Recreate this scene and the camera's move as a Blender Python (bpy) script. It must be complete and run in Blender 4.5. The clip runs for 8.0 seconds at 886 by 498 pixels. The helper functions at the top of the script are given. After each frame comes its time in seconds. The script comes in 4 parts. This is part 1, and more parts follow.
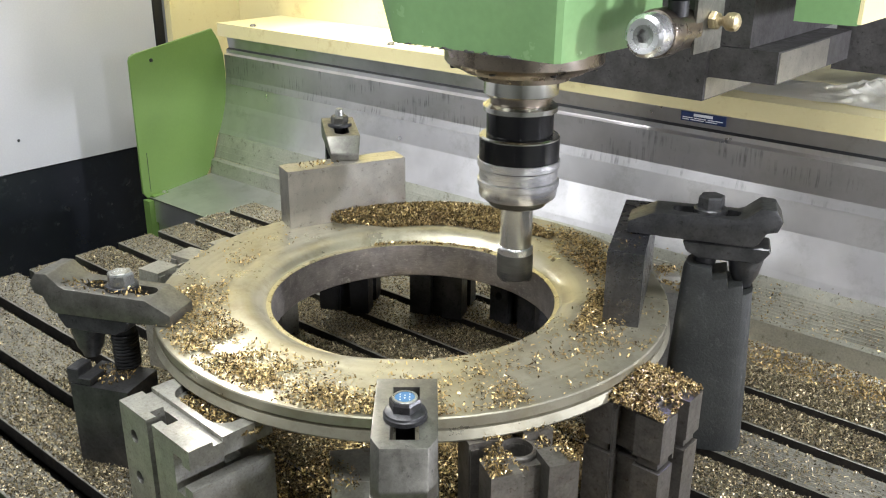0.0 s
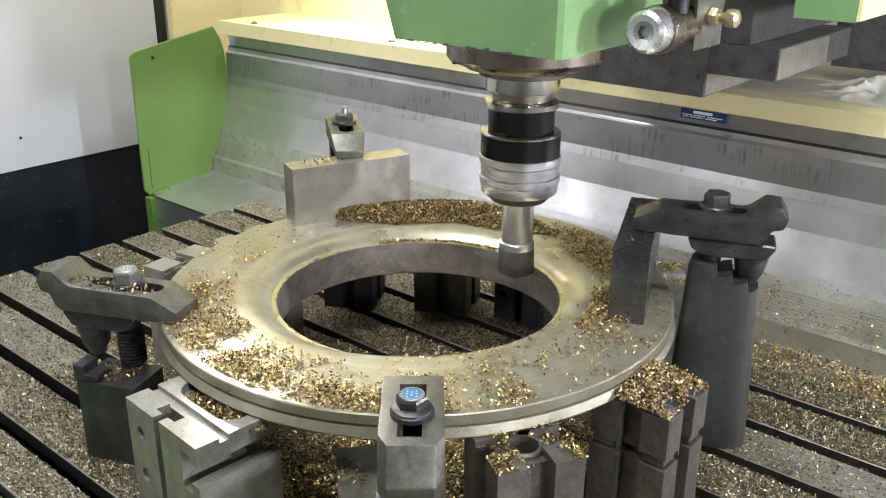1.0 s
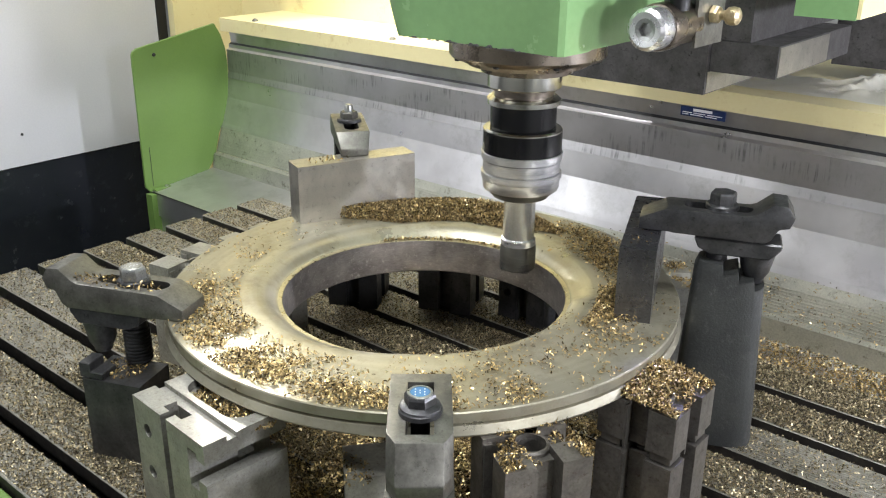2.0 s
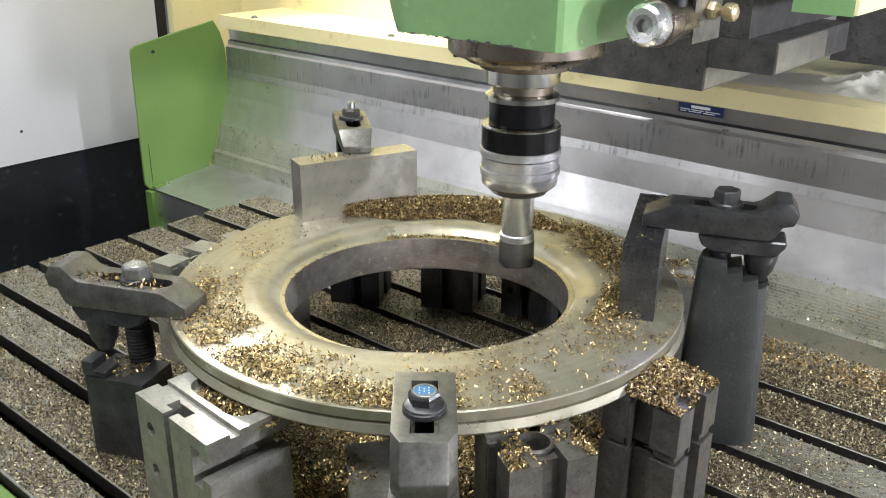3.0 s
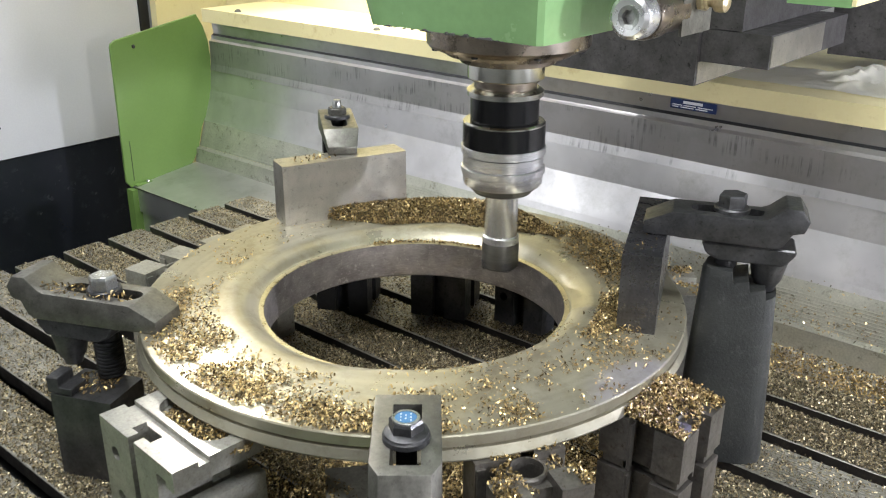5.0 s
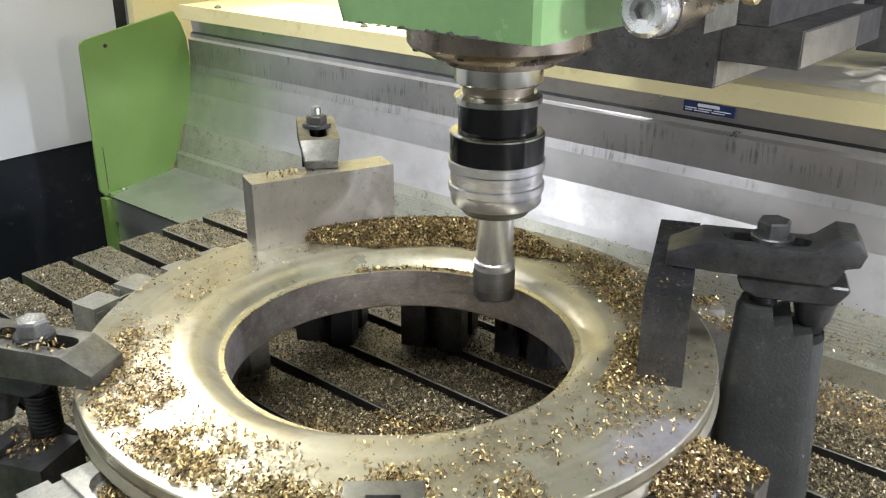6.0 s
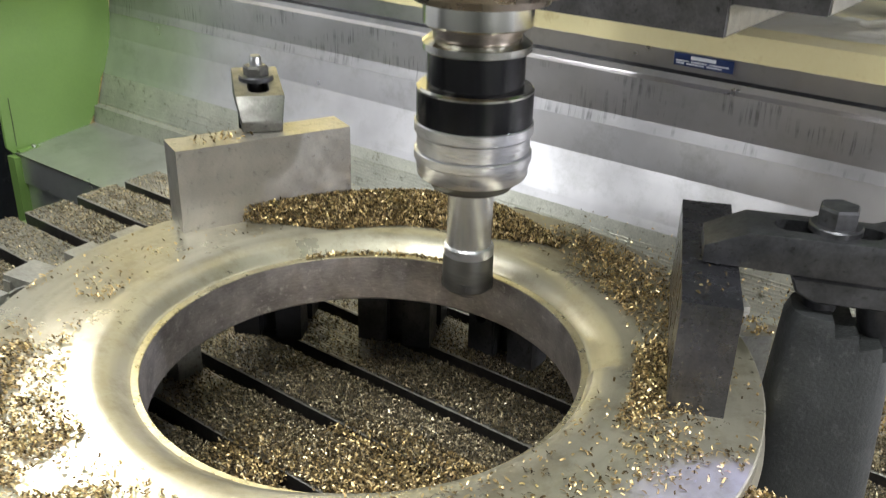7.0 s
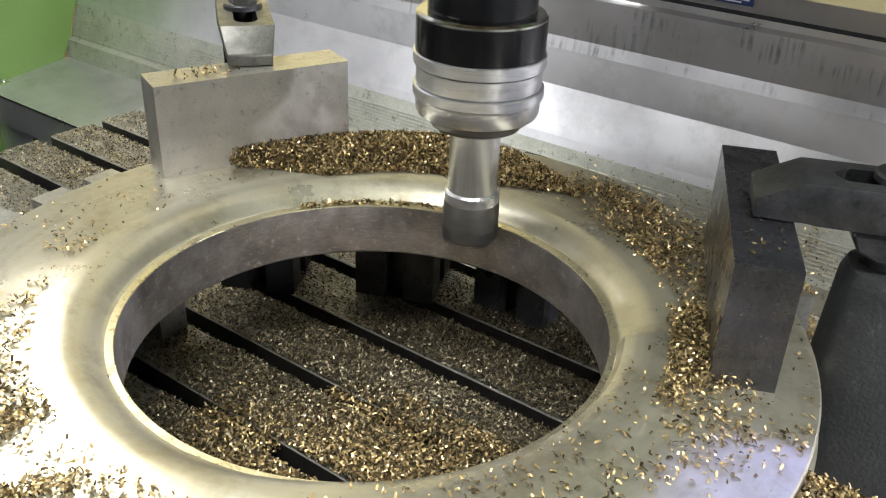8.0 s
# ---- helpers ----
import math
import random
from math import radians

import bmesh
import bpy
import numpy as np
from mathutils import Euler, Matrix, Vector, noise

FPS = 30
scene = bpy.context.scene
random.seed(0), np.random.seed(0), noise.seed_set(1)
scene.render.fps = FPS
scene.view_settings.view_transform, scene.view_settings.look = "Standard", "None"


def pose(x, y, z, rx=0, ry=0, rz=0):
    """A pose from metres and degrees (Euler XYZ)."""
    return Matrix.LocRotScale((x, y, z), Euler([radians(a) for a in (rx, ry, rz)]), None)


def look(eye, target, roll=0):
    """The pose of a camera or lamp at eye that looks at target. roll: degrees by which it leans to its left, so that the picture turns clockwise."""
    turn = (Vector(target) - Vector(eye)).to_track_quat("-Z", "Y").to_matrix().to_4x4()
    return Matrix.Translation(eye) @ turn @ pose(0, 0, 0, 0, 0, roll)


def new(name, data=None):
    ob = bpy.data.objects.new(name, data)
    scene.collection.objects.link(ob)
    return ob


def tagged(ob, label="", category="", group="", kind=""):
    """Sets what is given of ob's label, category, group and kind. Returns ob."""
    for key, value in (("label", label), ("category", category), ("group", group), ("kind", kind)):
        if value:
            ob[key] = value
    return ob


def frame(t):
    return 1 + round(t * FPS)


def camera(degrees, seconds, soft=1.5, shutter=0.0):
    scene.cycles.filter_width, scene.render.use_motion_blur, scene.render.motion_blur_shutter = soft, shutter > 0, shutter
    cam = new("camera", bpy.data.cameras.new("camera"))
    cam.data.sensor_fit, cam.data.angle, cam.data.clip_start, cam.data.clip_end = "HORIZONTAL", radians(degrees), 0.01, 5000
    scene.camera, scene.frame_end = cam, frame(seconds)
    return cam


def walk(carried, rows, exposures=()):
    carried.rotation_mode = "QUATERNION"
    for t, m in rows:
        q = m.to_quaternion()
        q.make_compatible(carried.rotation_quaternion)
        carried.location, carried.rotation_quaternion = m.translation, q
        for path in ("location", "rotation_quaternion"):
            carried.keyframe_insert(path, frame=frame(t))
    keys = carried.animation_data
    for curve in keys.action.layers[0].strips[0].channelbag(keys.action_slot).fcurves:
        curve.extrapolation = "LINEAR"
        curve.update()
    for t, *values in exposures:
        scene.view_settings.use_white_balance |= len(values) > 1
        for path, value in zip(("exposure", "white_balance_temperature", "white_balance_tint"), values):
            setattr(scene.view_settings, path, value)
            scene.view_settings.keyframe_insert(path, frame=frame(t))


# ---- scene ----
# ---- camera ----
cam = camera(52.25, 8.0, soft=1.1, shutter=0.4)
ROWS = [
    (0, 0.7884, -0.8639, 0.7133, 40.28, -21.31, -0.32),
    (0.5, 0.7919, -0.8662, 0.7129, 40.36, -21.30, -0.30),
    (1, 0.7947, -0.8683, 0.7126, 40.37, -21.42, -0.30),
    (1.5, 0.7956, -0.8731, 0.7126, 40.39, -21.48, -0.41),
    (3, 0.8033, -0.8739, 0.7122, 40.42, -21.71, -0.39),
    (3.5, 0.8041, -0.8741, 0.7100, 40.42, -21.76, -0.43),
    (4, 0.8087, -0.8756, 0.7108, 40.42, -21.75, -0.46),
    (4.5, 0.8040, -0.8577, 0.7050, 40.43, -21.86, -0.46),
    (4.7, 0.8016, -0.8429, 0.7034, 40.40, -21.87, -0.44),
    (5.8, 0.7166, -0.6951, 0.6872, 40.20, -22.61, 0.07),
    (6, 0.6992, -0.6692, 0.6789, 40.44, -22.29, 0.01),
    (6.5, 0.6214, -0.5958, 0.6520, 39.18, -22.85, -0.48),
    (7, 0.5519, -0.5287, 0.6278, 37.16, -25.20, -1.50),
    (7.5, 0.5156, -0.4969, 0.6041, 36.55, -28.31, -1.71),
    (8, 0.4942, -0.4726, 0.5935, 36.57, -28.80, -2.14),
]
walk(cam, [(t, pose(x, y, z, 90 + p, r, w)) for t, x, y, z, w, p, r in ROWS],
     exposures=[(0, -0.03), (5, -0.03), (7, -0.12), (8, -0.14)])

# ---- world and light ----
world = bpy.data.worlds.new("workshop_air")
scene.world = world
world.use_nodes = True
world.node_tree.nodes["Background"].inputs[0].default_value = (0.8, 0.9, 1.0, 1)
world.node_tree.nodes["Background"].inputs[1].default_value = 0.012


def lamp(name, eye, target, sx, sy, watts, colour, spread=180):
    d = bpy.data.lights.new(name, "AREA")
    d.shape, d.size, d.size_y, d.energy, d.color = "RECTANGLE", sx, sy, watts, colour
    d.spread = radians(spread)
    ob = new(name, d)
    ob.matrix_world = look(eye, target)
    return ob


def spot(name, eye, target, degrees, watts, colour, radius=0.03, blend=0.5):
    d = bpy.data.lights.new(name, "SPOT")
    d.energy, d.color, d.spot_size, d.spot_blend, d.shadow_soft_size = watts, colour, radians(degrees), blend, radius
    ob = new(name, d)
    ob.matrix_world = look(eye, target)
    return ob


spot("machine_work_light", (-1.2, 0.4, 1.1), (0.12, -0.265, 0.2), 11.5, 88, (1.0, 0.98, 0.94), 0.05, 0.9)
spot("rear_work_light", (1.15, 0.86, 0.78), (0.35, 0.75, 0.2), 110, 4, (0.90, 0.92, 1.0), 0.02, 0.4)
spot("head_beam_light", (0.50, 0.50, 1.05), (0.42, -0.025, 0.2), 8, 60, (0.36, 0.38, 1.0), 0.012, 0.5)
lamp("column_strip_light", (-0.98, 1.0, 0.74), (-0.95, 0.90, 0.2), 0.45, 0.05, 3.5, (1.0, 0.98, 0.90), 95)
spot("column_lamp", (-1.34, 0.62, 0.66), (0.17, 0.16, 0.19), 9, 60, (1.0, 0.98, 0.93), 0.04, 0.8)
lamp("door_work_light", (2.0, 0.70, 0.65), (-0.2, 0.14, 0.22), 0.10, 0.10, 38, (0.88, 0.90, 1.0))
# added fill lamp that lifts the fixture cubes and flange rim at right
lamp("front_fill_light", (1.9, -0.55, 0.75), (0.3, -0.1, 0.1), 0.10, 0.10, 20, (0.95, 0.95, 1.0))
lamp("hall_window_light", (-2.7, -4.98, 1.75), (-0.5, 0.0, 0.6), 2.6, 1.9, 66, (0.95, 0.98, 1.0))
lamp("hall_light_tube", (0.9, -0.8, 2.8), (0.1, 0.1, 0), 1.8, 0.5, 78, (0.97, 0.99, 1.0))
lamp("hall_light_tube_far", (-0.9, -0.3, 2.9), (-0.4, 0.1, 0), 1.8, 0.5, 68, (0.97, 0.99, 1.0))

# ---- materials ----


class Mat:
    """A small node builder round one principled surface."""

    def __init__(self, name, colour, rough=0.5, metal=0.0):
        self.m = bpy.data.materials.new(name)
        self.m.use_nodes = True
        self.t = self.m.node_tree
        self.p = self.t.nodes["Principled BSDF"]
        self.p.inputs["Base Color"].default_value = (*colour, 1)
        self.p.inputs["Roughness"].default_value = rough
        self.p.inputs["Metallic"].default_value = metal
        self.co = self.t.nodes.new("ShaderNodeTexCoord").outputs["Object"]

    def node(self, kind, **inputs):
        n = self.t.nodes.new(kind)
        for k, v in inputs.items():
            self.put(n.inputs[k.replace("_", " ")], v)
        return n

    def put(self, socket, v):
        if isinstance(v, bpy.types.NodeSocket):
            self.t.links.new(v, socket)
        else:
            socket.default_value = v

    def scaled(self, sx, sy, sz):
        n = self.t.nodes.new("ShaderNodeMapping")
        n.inputs["Scale"].default_value = (sx, sy, sz)
        self.t.links.new(self.co, n.inputs["Vector"])
        return n.outputs[0]

    def noise(self, scale, detail=4.0, rough=0.6, vector=None):
        n = self.t.nodes.new("ShaderNodeTexNoise")
        n.inputs["Scale"].default_value, n.inputs["Detail"].default_value, n.inputs["Roughness"].default_value = scale, detail, rough
        self.t.links.new(vector or self.co, n.inputs["Vector"])
        return n.outputs[0]

    def ramp(self, value, stops):
        n = self.t.nodes.new("ShaderNodeValToRGB")
        while len(n.color_ramp.elements) < len(stops):
            n.color_ramp.elements.new(0.5)
        for e, (at, c) in zip(n.color_ramp.elements, stops):
            e.position, e.color = at, (*c, 1) if len(c) == 3 else c
        self.t.links.new(value, n.inputs[0])
        return n.outputs[0]

    def grey(self, value, stops):
        return self.ramp(value, [(a, (v, v, v)) for a, v in stops])

    def mix(self, f, a, b, how="MIX"):
        n = self.t.nodes.new("ShaderNodeMix")
        n.data_type, n.blend_type = "RGBA", how
        for s, v in ((n.inputs[0], f), (n.inputs[6], a), (n.inputs[7], b)):
            self.put(s, (*v, 1) if isinstance(v, tuple) and len(v) == 3 else v)
        return n.outputs[2]

    def colour(self, c):
        self.put(self.p.inputs["Base Color"], c)
        return self

    def rough(self, v):
        self.put(self.p.inputs["Roughness"], v)
        return self

    def bump(self, height, strength=0.3, distance=0.001):
        n = self.t.nodes.new("ShaderNodeBump")
        n.inputs["Strength"].default_value, n.inputs["Distance"].default_value = strength, distance
        self.t.links.new(height, n.inputs["Height"])
        old = self.p.inputs["Normal"].links
        if old:
            self.t.links.new(old[0].from_socket, n.inputs["Normal"])
        self.t.links.new(n.outputs[0], self.p.inputs["Normal"])
        return self


def worn(name, a, b, rough=(0.35, 0.6), metal=1.0, scale=18.0, stain=None, bump=0.15, grain=420.0, stretch=(1, 1, 1)):
    """Metal or paint with broad stains, fine grain and a little relief."""
    m = Mat(name, a, rough[0], metal)
    big = m.noise(scale, 5, 0.6)
    fine = m.noise(grain, 3, 0.6, m.scaled(*stretch))
    c = m.ramp(big, [(0.35, a), (0.68, b)])
    if stain:
        spots = m.grey(m.noise(scale * 4.3, 6, 0.75), [(0.56, 0), (0.70, 1)])
        c = m.mix(spots, c, stain)
    c = m.mix(0.22 if metal else 0.06, c, m.grey(fine, [(0.3, 0.25), (0.7, 0.9)]), "OVERLAY")
    m.colour(c)
    m.rough(m.grey(m.noise(scale * 2.1, 5, 0.7), [(0.3, rough[0]), (0.7, rough[1])]))
    if bump:
        m.bump(fine, bump, 0.0006)
    return m


GROUND_STEEL = worn("ground_steel", (0.50, 0.48, 0.43), (0.36, 0.345, 0.31), (0.3, 0.46), 0.9, 22, (0.2, 0.19, 0.16), 0.1, 300, (1, 1, 6)).m
CLAMP_STEEL = worn("forged_clamp_steel", (0.20, 0.196, 0.176), (0.115, 0.111, 0.099), (0.34, 0.55), 0.85, 30, (0.08, 0.075, 0.07), 0.25, 260).m
DARK_STEEL = worn("dark_oiled_steel", (0.098, 0.098, 0.102), (0.054, 0.055, 0.058), (0.28, 0.48), 0.75, 35, (0.032, 0.031, 0.030), 0.3, 260).m
CAST_DARK = worn("grey_cast_iron_paint", (0.046, 0.049, 0.047), (0.029, 0.031, 0.031), (0.42, 0.62), 0.3, 14, (0.07, 0.07, 0.068), 0.9, 330).m
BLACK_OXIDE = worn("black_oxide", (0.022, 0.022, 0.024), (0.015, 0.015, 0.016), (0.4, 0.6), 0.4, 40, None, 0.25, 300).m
BLOCK_STEEL = worn("modular_block_steel", (0.21, 0.197, 0.178), (0.105, 0.099, 0.09), (0.34, 0.52), 0.8, 30, (0.085, 0.066, 0.05), 0.2, 280).m
PALE_STEEL = worn("pale_block_steel", (0.42, 0.415, 0.375), (0.30, 0.295, 0.265), (0.34, 0.52), 0.78, 38, (0.2, 0.18, 0.14), 0.2, 280).m
BOLT_STEEL = worn("zinc_bolt_steel", (0.45, 0.46, 0.46), (0.33, 0.33, 0.32), (0.25, 0.4), 0.9, 60, (0.2, 0.19, 0.17), 0.1, 500).m
CHROME = worn("bright_turned_steel", (0.66, 0.65, 0.60), (0.55, 0.54, 0.50), (0.13, 0.22), 1.0, 25, None, 0.03, 300, (1, 1, 20)).m
SATIN = worn("satin_aluminium", (0.80, 0.80, 0.82), (0.72, 0.72, 0.74), (0.24, 0.32), 0.9, 30, None, 0.04, 400, (1, 1, 20)).m
SHANK = worn("ground_tool_shank", (0.62, 0.61, 0.56), (0.58, 0.57, 0.52), (0.22, 0.27), 0.78, 8, None, 0, 300).m
BLACK_GLOSS = worn("black_anodised", (0.012, 0.012, 0.013), (0.009, 0.009, 0.01), (0.13, 0.22), 0.3, 20, None, 0.03, 300, (1, 1, 16)).m
SPINDLE_BROWN = worn("oil_browned_spindle_steel", (0.30, 0.25, 0.20), (0.20, 0.175, 0.15), (0.22, 0.36), 0.95, 12, (0.10, 0.08, 0.06), 0.06, 300, (1, 1, 12)).m
SLAB_STEEL = worn("scraped_saddle_steel", (0.115, 0.11, 0.112), (0.068, 0.065, 0.064), (0.38, 0.6), 0.55, 28, (0.022, 0.021, 0.02), 0.5, 240).m
GREEN = worn("green_enamel", (0.128, 0.220, 0.055), (0.115, 0.200, 0.048), (0.30, 0.42), 0.0, 5, None, 0.05, 160).m
PALE_GREEN = worn("pale_green_enamel", (0.215, 0.37, 0.165), (0.19, 0.335, 0.15), (0.16, 0.30), 0.0, 6, None, 0.12, 90).m
CREAM = worn("cream_enamel", (0.80, 0.71, 0.40), (0.76, 0.67, 0.37), (0.32, 0.46), 0.0, 5, (0.66, 0.55, 0.27), 0.04, 160).m
WHITE_PANEL = worn("white_panel", (0.56, 0.565, 0.595), (0.53, 0.535, 0.565), (0.35, 0.45), 0.0, 3, None, 0.04, 200).m
BLACK_PANEL = worn("black_panel", (0.012, 0.014, 0.018), (0.02, 0.022, 0.028), (0.16, 0.30), 0.0, 4, (0.035, 0.04, 0.045), 0.04, 200).m
PAPER = worn("white_wiping_cloth", (0.85, 0.84, 0.79), (0.80, 0.77, 0.66), (0.8, 0.9), 0.0, 8, None, 0.3, 260).m
BLUE_PLATE = worn("blue_printed_plate", (0.012, 0.030, 0.11), (0.012, 0.025, 0.09), (0.3, 0.4), 0.0, 30, None, 0, 300).m
BLUE_CAP = worn("blue_bolt_cap", (0.05, 0.17, 0.33), (0.04, 0.13, 0.27), (0.35, 0.5), 0.0, 90, None, 0.1, 600).m
WHITE_INK = Mat("white_ink", (0.7, 0.72, 0.75), 0.5).m
DARK_GROUND = worn("dark_ground_steel", (0.150, 0.150, 0.165), (0.085, 0.085, 0.095), (0.22, 0.36), 0.9, 24, (0.05, 0.046, 0.04), 0.12, 300).m
BRIGHT_LIP = worn("bright_turned_lip", (0.66, 0.60, 0.40), (0.55, 0.50, 0.34), (0.24, 0.36), 0.9, 30, (0.3, 0.26, 0.15), 0.05, 300).m
CONCRETE = worn("workshop_concrete", (0.13, 0.13, 0.125), (0.085, 0.085, 0.08), (0.6, 0.8), 0.0, 3, (0.1, 0.1, 0.1), 0.3, 90).m
PLASTER = worn("workshop_plaster", (0.60, 0.61, 0.60), (0.54, 0.55, 0.54), (0.8, 0.9), 0.0, 2, None, 0.1, 60).m
# oily iron, coloured darker for the shade inside the slots
SHADED_SLOT_IRON = worn("oily_shaded_slot_iron", (0.045, 0.040, 0.035), (0.028, 0.025, 0.022), (0.35, 0.6), 0.5, 20, (0.08, 0.066, 0.045), 0.3, 200).m
# the tread's lower brightness beside the sheets is put into this base colour
TREAD_STEEL = worn("dimmed_ribbed_steel", (0.52, 0.52, 0.45), (0.40, 0.40, 0.34), (0.30, 0.46), 0.75, 12, (0.16, 0.15, 0.11), 0.15, 300).m
BRASS = worn("brass_fitting", (0.62, 0.52, 0.33), (0.5, 0.4, 0.24), (0.25, 0.4), 0.8, 60, None, 0.05, 300).m


def make_table_iron():
    m = Mat("planed_table_iron", (0.16, 0.16, 0.145), 0.42, 0.75)
    wave = m.t.nodes.new("ShaderNodeTexWave")
    wave.wave_type, wave.bands_direction = "BANDS", "Y"
    wave.inputs["Scale"].default_value, wave.inputs["Distortion"].default_value = 62.0, 0.25
    m.t.links.new(m.co, wave.inputs["Vector"])
    c = m.ramp(m.noise(9, 5), [(0.35, (0.40, 0.385, 0.335)), (0.7, (0.25, 0.245, 0.215))])
    c = m.mix(m.grey(m.noise(160, 4, 0.8), [(0.5, 0), (0.75, 0.7)]), c, (0.05, 0.045, 0.035))
    m.colour(c)
    m.rough(m.grey(m.noise(30, 4), [(0.3, 0.34), (0.7, 0.55)]))
    m.bump(wave.outputs[1], 0.5, 0.0012)
    return m.m


def make_turned():
    """Lathe-turned flange face: fine rings about the axis, a golden oil film in places."""
    m = Mat("turned_flange_steel", (0.4, 0.38, 0.3), 0.3, 0.7)
    flat = m.node("ShaderNodeVectorMath")
    flat.operation = "MULTIPLY"
    m.t.links.new(m.co, flat.inputs[0])
    flat.inputs[1].default_value = (1, 1, 0)
    ln = m.node("ShaderNodeVectorMath")
    ln.operation = "LENGTH"
    m.t.links.new(flat.outputs[0], ln.inputs[0])
    comb = m.node("ShaderNodeCombineXYZ")
    m.t.links.new(ln.outputs["Value"], comb.inputs[0])
    rings = m.noise(900, 3, 0.7, comb.outputs[0])
    bands = m.noise(45, 3, 0.6, comb.outputs[0])
    c = m.ramp(m.noise(5, 4, 0.55), [(0.35, (0.43, 0.405, 0.305)), (0.7, (0.36, 0.342, 0.275))])
    c = m.mix(m.grey(m.noise(8, 6, 0.7), [(0.50, 0), (0.72, 0.75)]), c, (0.27, 0.225, 0.12))
    c = m.mix(m.grey(m.noise(34, 6, 0.75), [(0.50, 0), (0.74, 0.55)]), c, (0.17, 0.15, 0.09))
    c = m.mix(0.35, c, m.grey(bands, [(0.3, 0.3), (0.7, 0.75)]), "OVERLAY")
    m.colour(c)
    m.rough(m.grey(m.noise(20, 6, 0.7), [(0.3, 0.23), (0.72, 0.44)]))
    m.p.inputs["Anisotropic"].default_value = 0.2
    tan = m.node("ShaderNodeTangent")
    tan.direction_type, tan.axis = "RADIAL", "Z"
    m.t.links.new(tan.outputs[0], m.p.inputs["Tangent"])
    m.bump(rings, 0.22, 0.0004)
    return m.m


def make_stainless(name, runs=False):
    """Folded stainless sheet with cloudy brightness; the upper sheet has short dark coolant runs and a dimmed colour.
    """
    m = Mat(name, (0.5, 0.5, 0.5), 0.35, 0.90)
    c = m.ramp(m.noise(5.0, 4, 0.6), [(0.35, (0.71, 0.695, 0.71)), (0.7, (0.53, 0.518, 0.53))])
    if runs:
        # same steel, its colour dimmed for the dark surroundings this sheet mirrors
        c = m.mix(1.0, c, (0.78, 0.78, 0.78), "MULTIPLY")
        lines = m.grey(m.noise(1.0, 3, 0.6, m.scaled(130, 0.1, 9.0)), [(0.50, 0), (0.62, 1)])
        where = m.grey(m.noise(1.0, 3, 0.6, m.scaled(9, 0.1, 22)), [(0.48, 0), (0.62, 0.6)])
        c = m.mix(m.mix(1.0, lines, where, "MULTIPLY"), c, (0.10, 0.10, 0.095))
    c = m.mix(m.grey(m.noise(90, 5, 0.8), [(0.66, 0), (0.75, 0.6)]), c, (0.16, 0.15, 0.14))
    c = m.mix(m.grey(m.noise(11, 6, 0.75), [(0.52, 0), (0.72, 0.55)]), c, (0.36, 0.36, 0.34))
    m.colour(c)
    m.rough(m.grey(m.noise(14, 5), [(0.3, 0.34), (0.75, 0.46)] if runs else [(0.3, 0.27), (0.75, 0.39)]))
    m.bump(m.noise(260, 2, 0.5, m.scaled(0.15, 1, 1)), 0.06, 0.0005)
    m.bump(m.noise(3.0, 2), 0.22, 0.01)
    return m.m


def make_bore():
    m = worn("rough_bored_steel", (0.47, 0.44, 0.43), (0.27, 0.25, 0.245), (0.28, 0.55), 0.85, 26, (0.66, 0.63, 0.60), 0.6, 150, (1, 1, 3))
    return m.m


def make_chip(name, stops, rough):
    """Swarf: each flake its own tint and gloss."""
    m = Mat(name, (0.5, 0.36, 0.16), 0.3, 0.78)
    r = m.t.nodes.new("ShaderNodeNewGeometry").outputs["Random Per Island"]
    m.colour(m.ramp(r, stops))
    m.rough(m.grey(r, [(0.0, rough[0]), (1.0, rough[1])]))
    return m.m


CHIP = make_chip("golden_swarf", [(0.0, (0.035, 0.024, 0.011)), (0.28, (0.13, 0.094, 0.042)), (0.55, (0.36, 0.26, 0.115)), (0.82, (0.58, 0.44, 0.20)), (1.0, (0.80, 0.66, 0.39))], (0.6, 0.30))
OILY_CHIP = make_chip("oily_swarf", [(0.0, (0.025, 0.020, 0.012)), (0.35, (0.115, 0.094, 0.056)), (0.70, (0.32, 0.268, 0.165)), (0.93, (0.46, 0.39, 0.25)), (1.0, (0.68, 0.60, 0.42))], (0.65, 0.36))
TABLE_IRON, TURNED, BORE = make_table_iron(), make_turned(), make_bore()
STAINLESS, STAINLESS_RUNS = make_stainless("stainless_sheet"), make_stainless("stained_dimmed_stainless", True)

# ---- building helpers ----
ON_TABLE, ON_HEAD = [], []


def part(name, bm, material, parent=None, label="", smooth=None):
    """Links a bmesh as one mesh object. smooth: degrees past which edges stay sharp."""
    bmesh.ops.recalc_face_normals(bm, faces=bm.faces)
    me = bpy.data.meshes.new(name)
    bm.to_mesh(me)
    bm.free()
    for mt in (material if isinstance(material, (list, tuple)) else [material]):
        me.materials.append(mt)
    if smooth is not None:
        for p in me.polygons:
            p.use_smooth = True
        me.set_sharp_from_angle(angle=radians(smooth))
    ob = new(name, me)
    if parent:
        ob.parent = parent
    if label:
        ob["label"] = label
    return ob


def thing(name, m, label, category, group="", kind="", moves=None):
    ob = new(name)
    ob.empty_display_size = 0.05
    ob.matrix_basis = m
    tagged(ob, label, category, group, kind)
    if moves is not None:
        moves.append(ob)
    return ob


